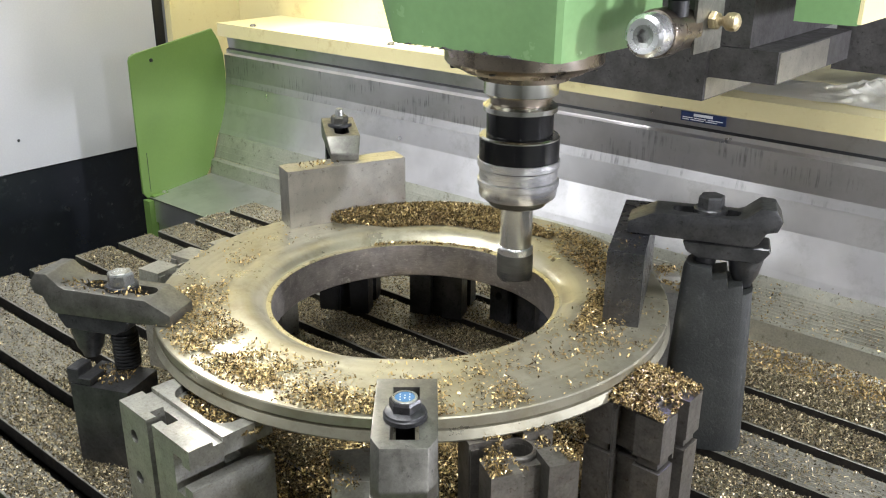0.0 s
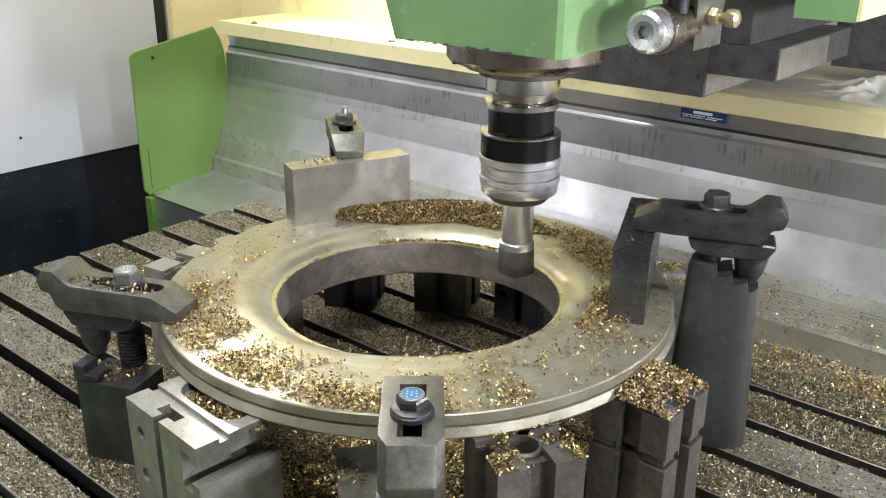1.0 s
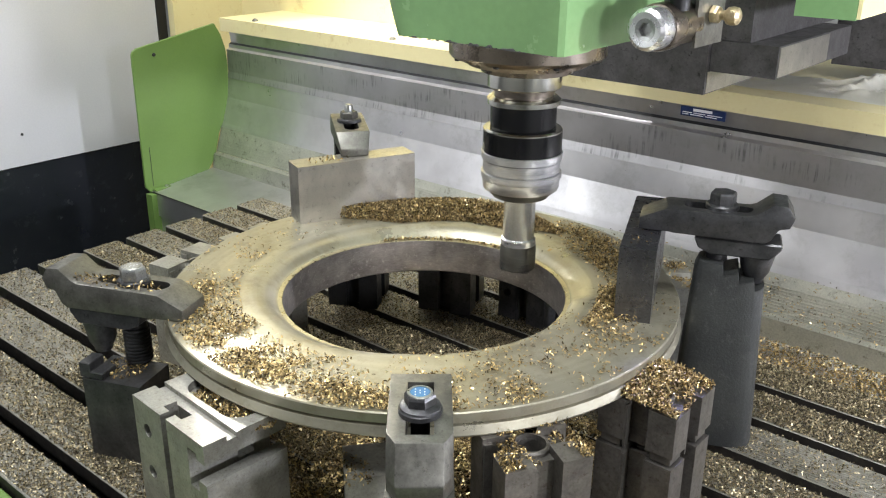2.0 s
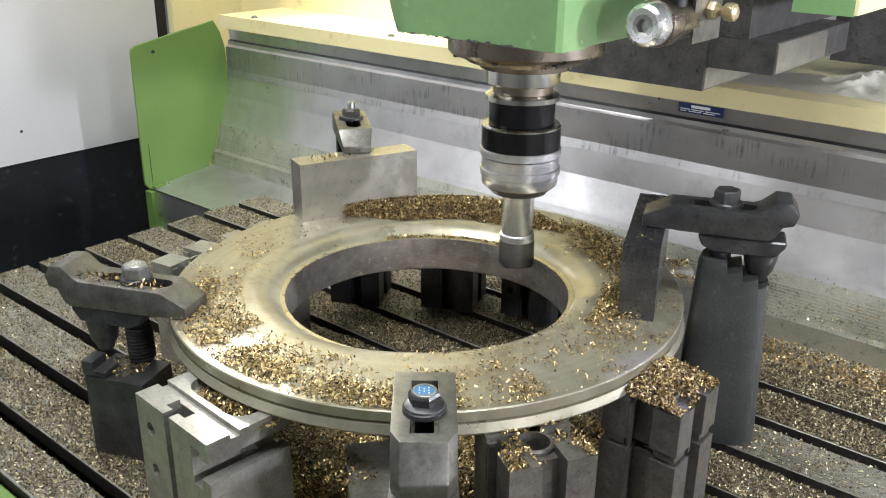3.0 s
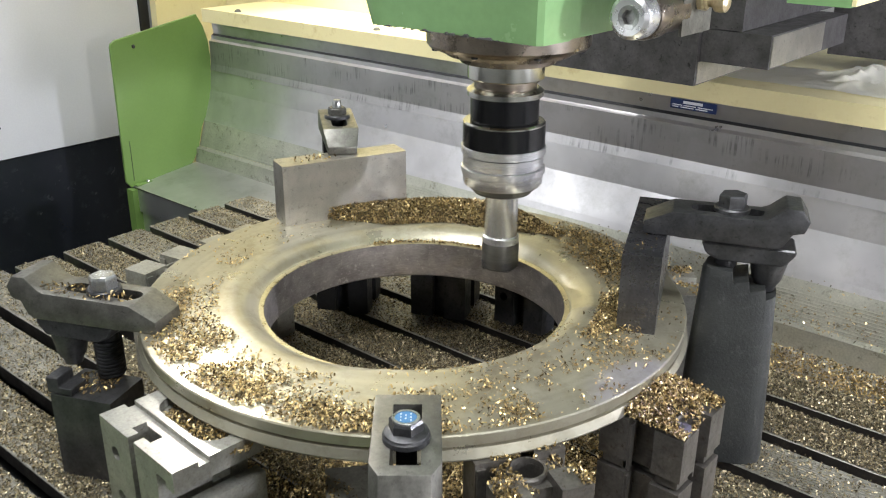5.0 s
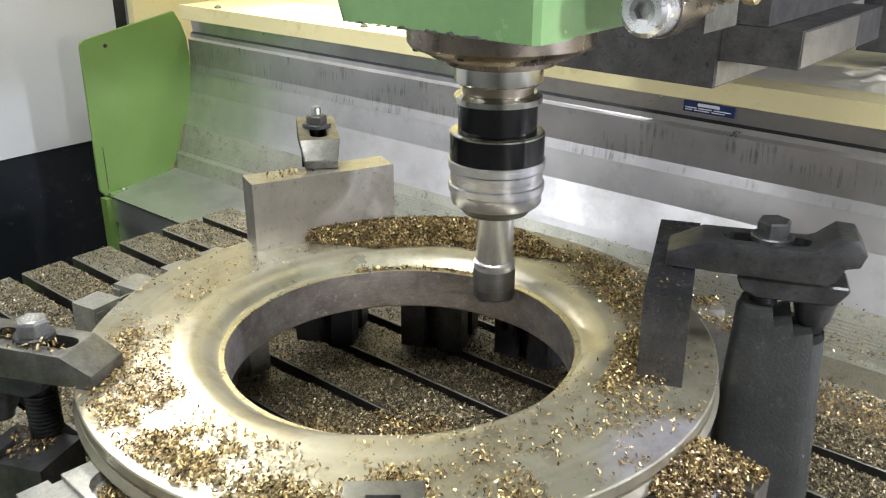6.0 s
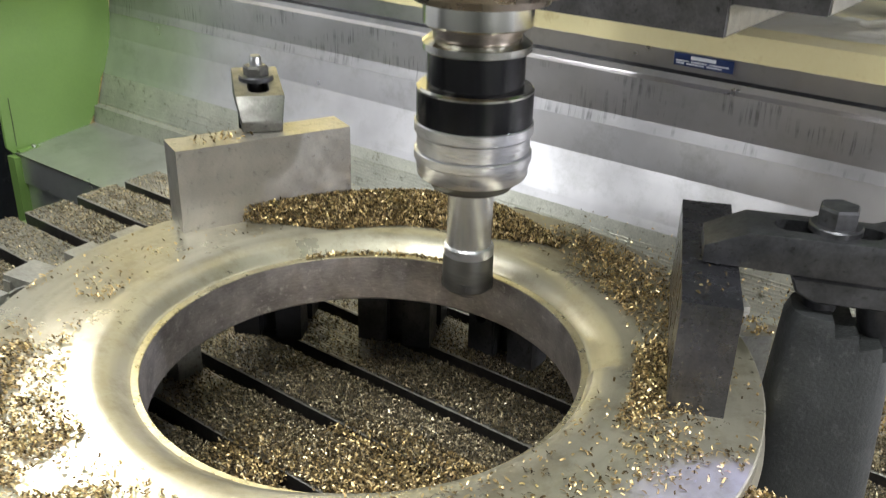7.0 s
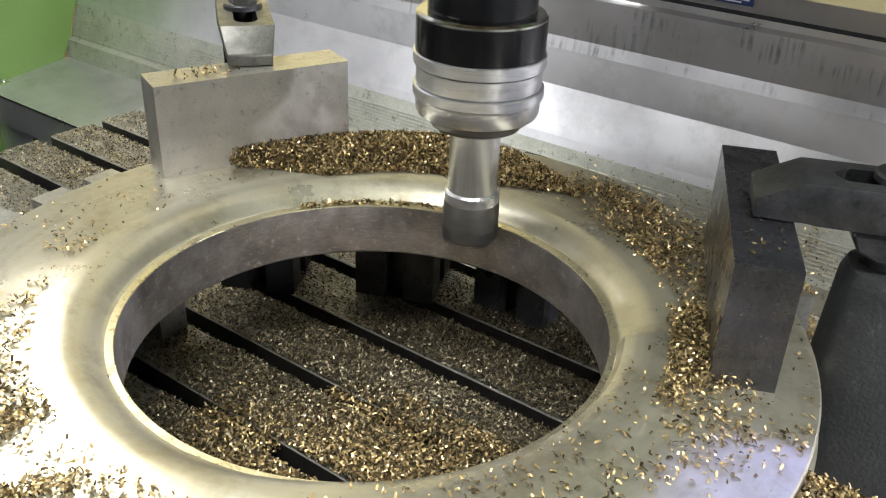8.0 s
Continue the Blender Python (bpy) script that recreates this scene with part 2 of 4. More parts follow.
def bevelled(bm, width, segments=2, angle=30):
    edges = [e for e in bm.edges if len(e.link_faces) == 2 and e.calc_face_angle(0) > radians(angle)]
    if width and edges:
        bmesh.ops.bevel(bm, geom=edges, offset=width, segments=segments, profile=0.6, affect="EDGES", clamp_overlap=True)
    return bm


def box(x0, x1, y0, y1, z0, z1, bevel=0.0, segments=2, bm=None):
    b = bmesh.new()
    v = [b.verts.new((x, y, z)) for z in (z0, z1) for x, y in ((x0, y0), (x1, y0), (x1, y1), (x0, y1))]
    for f in ((0, 3, 2, 1), (4, 5, 6, 7), (0, 1, 5, 4), (1, 2, 6, 5), (2, 3, 7, 6), (3, 0, 4, 7)):
        b.faces.new([v[i] for i in f])
    bevelled(b, bevel, segments)
    return joined(bm, b)


def joined(bm, b):
    if bm is None:
        return b
    me = bpy.data.meshes.new("scratch")
    b.to_mesh(me)
    b.free()
    bm.from_mesh(me)
    bpy.data.meshes.remove(me)
    return bm


def prism(outline, a, b, axis="y", bevel=0.0, segments=2, bm=None):
    """An outline extruded from a to b. axis y: outline in (x, z); x: in (y, z); z: in (x, y)."""
    put = {"y": lambda p, d: (p[0], d, p[1]), "x": lambda p, d: (d, p[0], p[1]), "z": lambda p, d: (p[0], p[1], d)}[axis]
    m = bmesh.new()
    lo = [m.verts.new(put(p, a)) for p in outline]
    hi = [m.verts.new(put(p, b)) for p in outline]
    n = len(outline)
    m.faces.new(lo)
    m.faces.new(hi[::-1])
    for i in range(n):
        m.faces.new((lo[i], hi[i], hi[(i + 1) % n], lo[(i + 1) % n]))
    bmesh.ops.recalc_face_normals(m, faces=m.faces)
    bevelled(m, bevel, segments)
    return joined(bm, m)


def lathe(profile, steps=64, closed=False, bm=None, m=None):
    """Turns (radius, z) points about z."""
    b = bmesh.new()
    loops = []
    for r, z in profile:
        if r < 1e-6:
            loops.append([b.verts.new((0, 0, z))])
        else:
            loops.append([b.verts.new((r * math.cos(2 * math.pi * i / steps), r * math.sin(2 * math.pi * i / steps), z)) for i in range(steps)])
    pairs = list(zip(loops, loops[1:])) + ([(loops[-1], loops[0])] if closed else [])
    for p, q in pairs:
        for i in range(steps):
            j = (i + 1) % steps
            if len(p) == 1 and len(q) == 1:
                continue
            if len(p) == 1:
                b.faces.new((p[0], q[i], q[j]))
            elif len(q) == 1:
                b.faces.new((p[i], q[0], p[j]))
            else:
                b.faces.new((p[i], q[i], q[j], p[j]))
    if m is not None:
        b.transform(m)
    return joined(bm, b)


def hexagon(af, z0, z1, m=None, chamfer=0.0025, dome=None):
    """A hex nut or bolt head across flats af, chamfered on top."""
    r = af / math.sqrt(3)
    b = bmesh.new()
    rings = [[(r * math.cos(math.pi / 3 * i + 0.3), r * math.sin(math.pi / 3 * i + 0.3), z) for i in range(6)] for z in (z0, z1 - chamfer)]
    rings.append([(0.9 * x, 0.9 * y, z1) for x, y, _ in rings[0]])
    vs = [[b.verts.new(p) for p in ring] for ring in rings]
    for lo, hi in zip(vs, vs[1:]):
        for i in range(6):
            b.faces.new((lo[i], lo[(i + 1) % 6], hi[(i + 1) % 6], hi[i]))
    b.faces.new(vs[0][::-1])
    b.faces.new(vs[-1])
    bevelled(b, 0.0006, 1, 20)
    if m is not None:
        b.transform(m)
    return b


def stadium(x0, x1, half, n=8):
    """Outline of a slot from x0 to x1 with round ends."""
    pts = []
    for i in range(n + 1):
        a = -math.pi / 2 + math.pi * i / n
        pts.append((x1 - half + half * math.cos(a), half * math.sin(a)))
    for i in range(n + 1):
        a = math.pi / 2 + math.pi * i / n
        pts.append((x0 + half + half * math.cos(a), half * math.sin(a)))
    return pts


def cut(ob, cutter_bm):
    """Takes the cutter's volume out of ob's mesh for good."""
    me = bpy.data.meshes.new("cutter")
    bmesh.ops.recalc_face_normals(cutter_bm, faces=cutter_bm.faces)
    cutter_bm.to_mesh(me)
    cutter_bm.free()
    tool = new("cutter", me)
    keep, ob_parent = ob.matrix_basis.copy(), ob.parent
    ob.parent = None
    ob.matrix_basis = Matrix()
    mod = ob.modifiers.new("cut", "BOOLEAN")
    mod.operation, mod.object, mod.solver = "DIFFERENCE", tool, "EXACT"
    dg = bpy.context.evaluated_depsgraph_get()
    dg.update()
    done = bpy.data.meshes.new_from_object(ob.evaluated_get(dg))
    ob.modifiers.clear()
    old = ob.data
    done.name = old.name
    ob.data = done
    ob.parent, ob.matrix_basis = ob_parent, keep
    bpy.data.objects.remove(tool)
    bpy.data.meshes.remove(old)
    bpy.data.meshes.remove(me)
    return ob


ZR = 0.201            # top of the flange
ZB = 0.172            # underside of its rim
CX, CY, RO = 0.0, 0.006, 0.353

# ---- setting ----
def setting():
    tagged(part("floor", box(-5, 4, -5, 4, -1.0, -0.9), CONCRETE), "grey oil-stained concrete workshop floor", "floor", kind="structure")
    tagged(part("ceiling", box(-5, 4, -5, 4, 3.2, 3.3), PLASTER), "plain pale workshop ceiling", "ceiling", kind="structure")
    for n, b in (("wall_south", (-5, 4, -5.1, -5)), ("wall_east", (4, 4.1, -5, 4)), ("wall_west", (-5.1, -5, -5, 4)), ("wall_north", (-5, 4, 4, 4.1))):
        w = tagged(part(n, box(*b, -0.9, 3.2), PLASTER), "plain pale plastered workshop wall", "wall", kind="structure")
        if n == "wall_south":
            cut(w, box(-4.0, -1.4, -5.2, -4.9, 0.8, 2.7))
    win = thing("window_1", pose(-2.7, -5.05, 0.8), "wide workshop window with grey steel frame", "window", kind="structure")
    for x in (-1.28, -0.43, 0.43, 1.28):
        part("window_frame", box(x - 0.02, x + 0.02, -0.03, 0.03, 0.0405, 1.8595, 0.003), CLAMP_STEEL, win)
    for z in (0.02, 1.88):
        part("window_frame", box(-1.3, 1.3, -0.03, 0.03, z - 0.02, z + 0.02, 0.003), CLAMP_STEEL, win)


setting()

# ---- machine: enclosure, trough, table ----
TROUGH = [(0.802, 0.322), (0.806, 0.291), (0.797, 0.287), (0.797, 0.277), (0.788, 0.272), (0.788, 0.206), (0.7835, 0.187), (0.777, 0.130), (0.7705, 0.113), (0.752, 0.056), (0.746, 0.043)]


def enclosure():
    door = thing("enclosure_panel", pose(-1.75, 0, 0), "white machine enclosure panel with a glossy black lower part", "panel", kind="structure")
    part("upper_panel", box(-0.03, 0.0, -1.2, 0.745, -0.03, 1.9, 0.004), WHITE_PANEL, door, "white painted sheet")
    part("lower_panel", box(-0.03, -0.004, -1.2, 0.745, -0.9, -0.034, 0.004), BLACK_PANEL, door, "glossy black sheet")
    part("edge_strip", box(-0.025, 0.004, 0.747, 0.778, -0.9, 1.9, 0.003), BLACK_OXIDE, door, "black rubber seal")
    part("mark", lathe([(0, 0.0012), (0.004, 0.001), (0.0045, 0)], 10, m=pose(0.0, 0.27, 0.06, 0, 90, 0)), BLACK_OXIDE, door, "small dark paint chip")
    col = thing("cream_column", pose(-1.74, 0.782, 0), "cream-painted sheet metal machine column", "column", kind="structure")
    part("side_sheet", box(0, 0.03, 0, 0.29, -0.9, 1.9, 0.004), CREAM, col)
    part("back_sheet", box(0.032, 1.42, 0.262, 0.29, -0.9, 1.9, 0.004), CREAM, col)


def trough():
    t = thing("swarf_trough", pose(0, 0, 0), "folded stainless steel swarf trough with dark coolant runs", "trough")
    x0, x1 = -1.462, 1.7
    names = ["upper_lip", "groove", "fold", "hem", "upper_sheet", "upper_bend", "middle_sheet", "middle_bend", "lower_sheet", "lower_bend"]
    for i, ((ya, za), (yb, zb)) in enumerate(zip(TROUGH, TROUGH[1:])):
        tuck = 0.0032 if i in (6, 8) else 0.0  # each lower sheet slips in behind the one above
        part(names[i], prism([(ya + tuck, za + tuck), (ya + tuck + 0.003, za + tuck), (yb + 0.003, zb), (yb, zb)], x0, x1, "x"),
             BLACK_OXIDE if i == 1 else STAINLESS_RUNS if i in (4, 5) else STAINLESS, t)
    # tread below the sheets with fine raised lines
    part("tread", prism([(0.746, 0.043), (0.750, 0.043), (0.7255, -0.029), (0.7215, -0.029)], x0, x1, "x"), TREAD_STEEL, t)
    n = 13
    for i in range(4, n):
        ya, za = 0.746 - 0.0245 * i / n, 0.043 - 0.072 * i / n
        part("tread_line", prism([(ya + 0.001, za + 0.0010), (ya - 0.0011, za + 0.0004), (ya - 0.0011, za - 0.0010), (ya + 0.001, za - 0.0012)], -1.05 if i % 3 else x0, x1, "x"), TREAD_STEEL, t)
    part("kick_ledge", prism([(0.7215, -0.0295), (0.7245, -0.0325), (0.7095, -0.0375), (0.7085, -0.0345)], x0, x1, "x"), TREAD_STEEL, t)
    part("kick_face", prism([(0.7082, -0.0348), (0.7112, -0.0380), (0.7060, -0.0760), (0.7030, -0.0760)], x0, x1, "x"), TREAD_STEEL, t)
    part("floor_sheet", prism([(0.704, -0.0755), (0.704, -0.0795), (0.486, -0.1045), (0.486, -0.1005)], x0, x1, "x"), STAINLESS, t)
    part("front_lip", prism([(0.486, -0.1), (0.49, -0.1), (0.49, -0.17), (0.486, -0.17)], x0, x1, "x"), STAINLESS, t)
    end = [(0.471, 0.291), (0.475, 0.301), (0.487, 0.308), (0.750, 0.352), (0.770, 0.318), (0.783, 0.276), (0.787, 0.224), (0.784, 0.175), (0.776, 0.110), (0.755, 0.058),
           (0.737, 0.03), (0.716, -0.04), (0.686, -0.081), (0.484, -0.104), (0.468, -0.085)]
    plate = part("end_plate", prism(end, x0 - 0.006, x0 + 0.002, "x", 0.0015, 1), GREEN, t, "green enamelled end plate")
    part("screw", lathe([(0, 0.004), (0.004, 0.0035), (0.0055, 0)], 12, m=pose(x0 + 0.002, 0.540, 0.286, 0, 90, 0)), BLACK_OXIDE, plate)
    part("scratch", box(x0 + 0.002, x0 + 0.0026, 0.492, 0.4935, -0.085, 0.03), BLACK_OXIDE, plate)
    part("foot_flange", box(x0 + 0.003, x0 + 0.018, 0.49, 0.69, -0.0985, -0.094), GREEN, t)
    part("post", box(x0 - 0.006, x0 + 0.024, 0.47, 0.50, -0.6, -0.105, 0.002), GREEN, t)
    part("side_bracket", box(x0 + 0.024, x0 + 0.16, 0.493, 0.50, -0.35, -0.17, 0.001), STAINLESS, t)
    for y in (0.53, 0.60, 0.665):
        part("bolt", hexagon(0.010, 0, 0.005, pose(x0 + 0.011, y, -0.094)), BOLT_STEEL, t)
    # cream ledge over the sheets
    led = thing("cream_ledge", pose(0, 0, 0), "cream-painted machine ledge with button screws", "ledge", kind="structure")
    part("column_base", box(-1.46, 1.78, 0.812, 1.40, -0.9, 0.3215, 0.004), CREAM, led)
    part("ledge", box(-1.50, 1.8, 0.798, 1.41, 0.322, 0.360, 0.004), CREAM, led)
    for x, y in ((-1.36, 0.822), (-0.828, 0.840), (-0.34, 0.862), (0.48, 0.862)):
        part("screw", lathe([(0, 0.008), (0.005, 0.007), (0.009, 0.003), (0.010, 0)], 16, m=pose(x, y, 0.360)), CLAMP_STEEL, led)
    lab = thing("data_plate", pose(0.052, 0.7995, 0.3105, 2, 0, 0), "small blue printed data plate with white lettering bars", "label")
    part("plate", box(-0.047, 0.047, -0.002, 0.0, -0.0095, 0.0095), BLUE_PLATE, lab)
    for a, b, z, h in ((-0.020, 0.020, 0.0045, 0.0028), (-0.043, -0.022, -0.0018, 0.0009), (-0.019, 0.006, -0.0018, 0.0009), (0.010, 0.041, -0.0018, 0.0009),
                       (-0.043, -0.030, -0.0056, 0.0009), (-0.026, 0.002, -0.0056, 0.0009), (0.006, 0.030, -0.0056, 0.0009)):
        part("print_bar", box(a, b, -0.0026, -0.002, z - h, z + h), WHITE_INK, lab)


SLOT_Y = [-0.008 + 0.1005 * k for k in range(-4, 5)]
TX0, TX1 = -0.955, 1.35


def machine_table():
    t = thing("machine_table", pose(0, 0, 0), "cast iron T-slot milling machine table littered with swarf", "machine table", moves=ON_TABLE)
    edges = [(-0.492, SLOT_Y[0] - 0.022)] + [(a, b - 0.022) for a, b in zip(SLOT_Y, SLOT_Y[1:])] + [(SLOT_Y[-1], 0.47)]
    for ya, yb in edges:
        # the bar overhangs the T-slot on both sides
        pts = [(ya, 0), (ya, -0.022), (ya + 0.012, -0.022), (ya + 0.012, -0.045), (yb - 0.012, -0.045), (yb - 0.012, -0.022), (yb, -0.022), (yb, 0)]
        bar = part("table_bar", prism(pts, TX0, TX1, "x", 0.0012, 1), [TABLE_IRON, SHADED_SLOT_IRON], t)
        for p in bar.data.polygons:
            # only the top is planed bright, the flanks' oily iron carries slot shade in its colour
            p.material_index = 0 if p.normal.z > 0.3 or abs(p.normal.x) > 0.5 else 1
    # body coloured near black: oil, plus the slots' shade put into the colour
    part("body", box(TX0, TX1, -0.49, 0.468, -0.19, -0.0455), BLACK_OXIDE, t, "oily black slot floor and table underside, darkened for slot shade")
    part("front_rail", prism([(-0.497, -0.012), (-0.560, -0.012), (-0.566, -0.018), (-0.566, -0.19), (-0.497, -0.19)], TX0, TX1, "x", 0.002, 1), GREEN, t, "green painted front rail")
    bed = thing("machine_bed", pose(0, 0, -0.9), "green cast machine bed under the table", "machine bed", kind="structure")
    part("bed", box(-1.3, 1.7, -0.40, 0.44, 0.0, 0.70, 0.01), GREEN, bed)


# ---- the flange being milled ----
def flange():
    f = thing("steel_flange", pose(CX, CY, 0), "large turned steel ring flange being milled", "flange", moves=ON_TABLE)
    prof = [(0.2045, ZR - 0.0155), (0.2075, ZR - 0.0150), (0.2100, ZR - 0.0135), (0.2145, ZR - 0.0092), (0.2195, ZR - 0.0055), (0.2255, ZR - 0.0025), (0.2320, ZR - 0.0008), (0.2385, ZR),
            (0.28, ZR), (0.32, ZR), (RO - 0.0015, ZR), (RO, ZR - 0.0015), (RO, ZR - 0.0125), (RO - 0.004, ZR - 0.0140), (RO - 0.004, ZR - 0.0155), (RO, ZR - 0.0165),
            (RO + 0.0036, ZR - 0.0265), (RO + 0.0022, ZB), (0.29, ZB), (0.262, ZB - 0.002), (0.25, ZB - 0.040), (0.2045, ZB - 0.0405), (0.2045, ZR - 0.06)]
    m = lathe(prof, 180, closed=True)
    # the fillet is milled round to a step at 27 degrees; past it the old edge is only broken
    for v in m.verts:
        r, deg = math.hypot(v.co.x, v.co.y), math.degrees(math.atan2(v.co.y, v.co.x))
        if 0.2046 < r < 0.239 and v.co.z > ZR - 0.016:
            old = max(0.0, min(1.0, (28 - deg) / 2.0)) * max(0.0, min(1.0, (deg + 85) / 30))
            v.co.z += old * 0.62 * (ZR - v.co.z) * min(1.0, (r - 0.2046) / 0.006)
            deep = max(0.0, min(1.0, (deg - 26) / 2.0)) if deg < 160 else max(0.0, 1 - (deg - 160) / 20)
            v.co.z -= 0.0022 * deep * math.sin(math.pi * (r - 0.2046) / 0.0345)
    part("flange_plate", m, TURNED, f, smooth=25)
    part("bore_lip", lathe([(0.2060, ZR - 0.0152), (0.1998, ZR - 0.0158), (0.1992, ZR - 0.0168)], 180), BRIGHT_LIP, f, "narrow bright turned lip", smooth=30)
    bore = [(0.1992, ZR - 0.0169), (0.1985, ZR - 0.040), (0.1995, ZR - 0.068), (0.2015, ZR - 0.0705), (0.2055, ZR - 0.0705)]
    part("bore_wall", lathe(bore, 160), BORE, f, "dark rough-bored inner wall", smooth=30)


# ---- clamping ----
def washer(r0, r1, z0, z1, m=None, steps=32):
    c = (z1 - z0) * 0.25
    return lathe([(r0, z0), (r1, z0), (r1, z1 - c), (r1 - c, z1), (r0, z1)], steps, closed=True, m=m)


def hex_bolt(parent, x, z, af=0.030, head=0.016, cap=None, stud=0.0, steel=None):
    part("washer", washer(0.011, 0.0215, z, z + 0.006, pose(x, 0, 0)), DARK_STEEL, parent, smooth=30)
    part("hex_head", hexagon(af, z + 0.006, z + 0.006 + head, pose(x, 0, 0)), steel or (BOLT_STEEL if cap else CLAMP_STEEL), parent)
    part("shank", lathe([(0.0095, z - 0.075), (0.0095, z + 0.006)], 20, m=pose(x, 0, 0)), BLACK_OXIDE, parent, smooth=40)
    top = z + 0.006 + head
    if cap:
        c = part("bolt_cap", lathe([(0, top + 0.0012), (0.0105, top + 0.0010), (0.0115, top)], 28, m=pose(x, 0, 0)), cap, parent, "blue stamped bolt face" if cap == BLUE_CAP else "worn stamped bolt face")
        for i in range(3):
            for j in range(3 - (i % 2)):
                part("stamp_dot", box(x - 0.0055 + 0.0050 * j + (i % 2) * 0.002, x - 0.0041 + 0.0050 * j + (i % 2) * 0.002, -0.0052 + 0.0045 * i, -0.0040 + 0.0045 * i, top + 0.0012, top + 0.0016), WHITE_INK, c)
    if stud:
        part("stud_end", lathe([(0, top + stud), (0.006, top + stud), (0.0075, top + stud - 0.003), (0.0075, top)], 18, m=pose(x, 0, 0)), BOLT_STEEL, parent, smooth=30)


def gooseneck_strap(parent, material, length=0.215, width=0.054, thick=0.036, z=0.0, slot=(0.06, 0.16), nose=0.045, tail=True):
    """A forged clamping strap along +x from its nose at 0: chamfered nose, slotted body, upturned tail."""
    L, h = length, thick
    side = [(0.0, z), (0.0, z + 0.016), (nose * 0.75, z + h), (L - 0.046, z + h), (L - 0.038, z + h + 0.003), (L - 0.020, z + h + 0.018), (L - 0.002, z + h + 0.017),
            (L + 0.008, z + h + 0.002), (L + 0.003, z + h - 0.012), (L - 0.010, z + h - 0.015), (L - 0.018, z + 0.002), (L - 0.026, z - 0.003), (nose, z - 0.001), (nose - 0.006, z)]
    if not tail:
        side = [(0.0, z), (0.0, z + 0.012), (nose * 0.75, z + h), (L - 0.01, z + h), (L, z + h - 0.01), (L, z + 0.004), (L - 0.004, z)]
    m = prism(side, -width / 2, width / 2, "y")
    # narrow the nose
    for v in m.verts:
        if v.co.x < nose * 0.3:
            v.co.y *= 0.92 if tail else 0.80
    bevelled(m, 0.0022, 2, 22)
    ob = part("strap", m, material, parent, smooth=35)
    cut(ob, prism(stadium(slot[0], slot[1], 0.0125), z - 0.03, z + h + 0.03, "z"))
    return ob


def step_column(parent, length, width, top, steps=5):
    """A cast column with rounded flanks and a flight of teeth falling along +x."""
    m = bmesh.new()
    rings = []
    for z, s in ((0, 1.12), (0.004, 1.14), (top * 0.5, 1.03), (top - 0.012, 0.90), (top + 0.002, 0.80)):
        ring = []
        for i in range(32):
            a = 2 * math.pi * i / 32
            e = 0.55
            ring.append(m.verts.new((math.copysign(abs(math.cos(a)) ** e, math.cos(a)) * length / 2 * s, math.copysign(abs(math.sin(a)) ** e, math.sin(a)) * width / 2 * s, z)))
        rings.append(ring)
    for lo, hi in zip(rings, rings[1:]):
        for i in range(32):
            m.faces.new((lo[i], lo[(i + 1) % 32], hi[(i + 1) % 32], hi[i]))
    m.faces.new(rings[0][::-1])
    m.faces.new(rings[-1])
    ob = part("column_body", m, CAST_DARK, parent, smooth=40)
    x, z = -length / 2 + 0.040, top - 0.001
    pts = [(-length, top + 0.05), (-length, top - 0.001), (x, z)]
    for i in range(steps):
        pts += [(x + 0.003, z - 0.014), (x + 0.0205, z - 0.009)]
        x, z = x + 0.0205, z - 0.009
    pts += [(length, z), (length, top + 0.05)]
    cut(ob, prism(pts, -width, width, "y"))


def coil(parent, x, z0, z1, r=0.0125, wire=0.0019, turns=9):
    m = bmesh.new()
    steps, sides = turns * 16, 6
    rings = []
    for i in range(steps + 1):
        a, z = 2 * math.pi * turns * i / steps, z0 + (z1 - z0) * i / steps
        rings.append([m.verts.new(((r + wire * math.cos(b)) * math.cos(a) + x, (r + wire * math.cos(b)) * math.sin(a), z + wire * math.sin(b))) for b in (2 * math.pi * k / sides for k in range(sides))])
    for p, q in zip(rings, rings[1:]):
        for k in range(sides):
            m.faces.new((p[k], p[(k + 1) % sides], q[(k + 1) % sides], q[k]))
    part("spring", m, BLACK_OXIDE, parent, smooth=60)


def rocker(parent, x, ztop, zfoot, material):
    """The saddle under the strap's tail with its conical swivel foot."""
    side = [(x - 0.074, ztop), (x + 0.036, ztop), (x + 0.036, ztop - 0.006), (x + 0.024, ztop - 0.022), (x - 0.052, ztop - 0.022), (x - 0.068, ztop - 0.014)]
    part("saddle", prism(side, -0.024, 0.024, "y", 0.002, 1), material, parent)
    part("swivel_foot", lathe([(0.0, zfoot), (0.011, zfoot), (0.0125, zfoot + 0.006), (0.018, zfoot + 0.016), (0.0235, ztop - 0.02), (0.0235, ztop - 0.012)], 28, m=pose(x + 0.008, 0, 0)), material, parent, smooth=35)


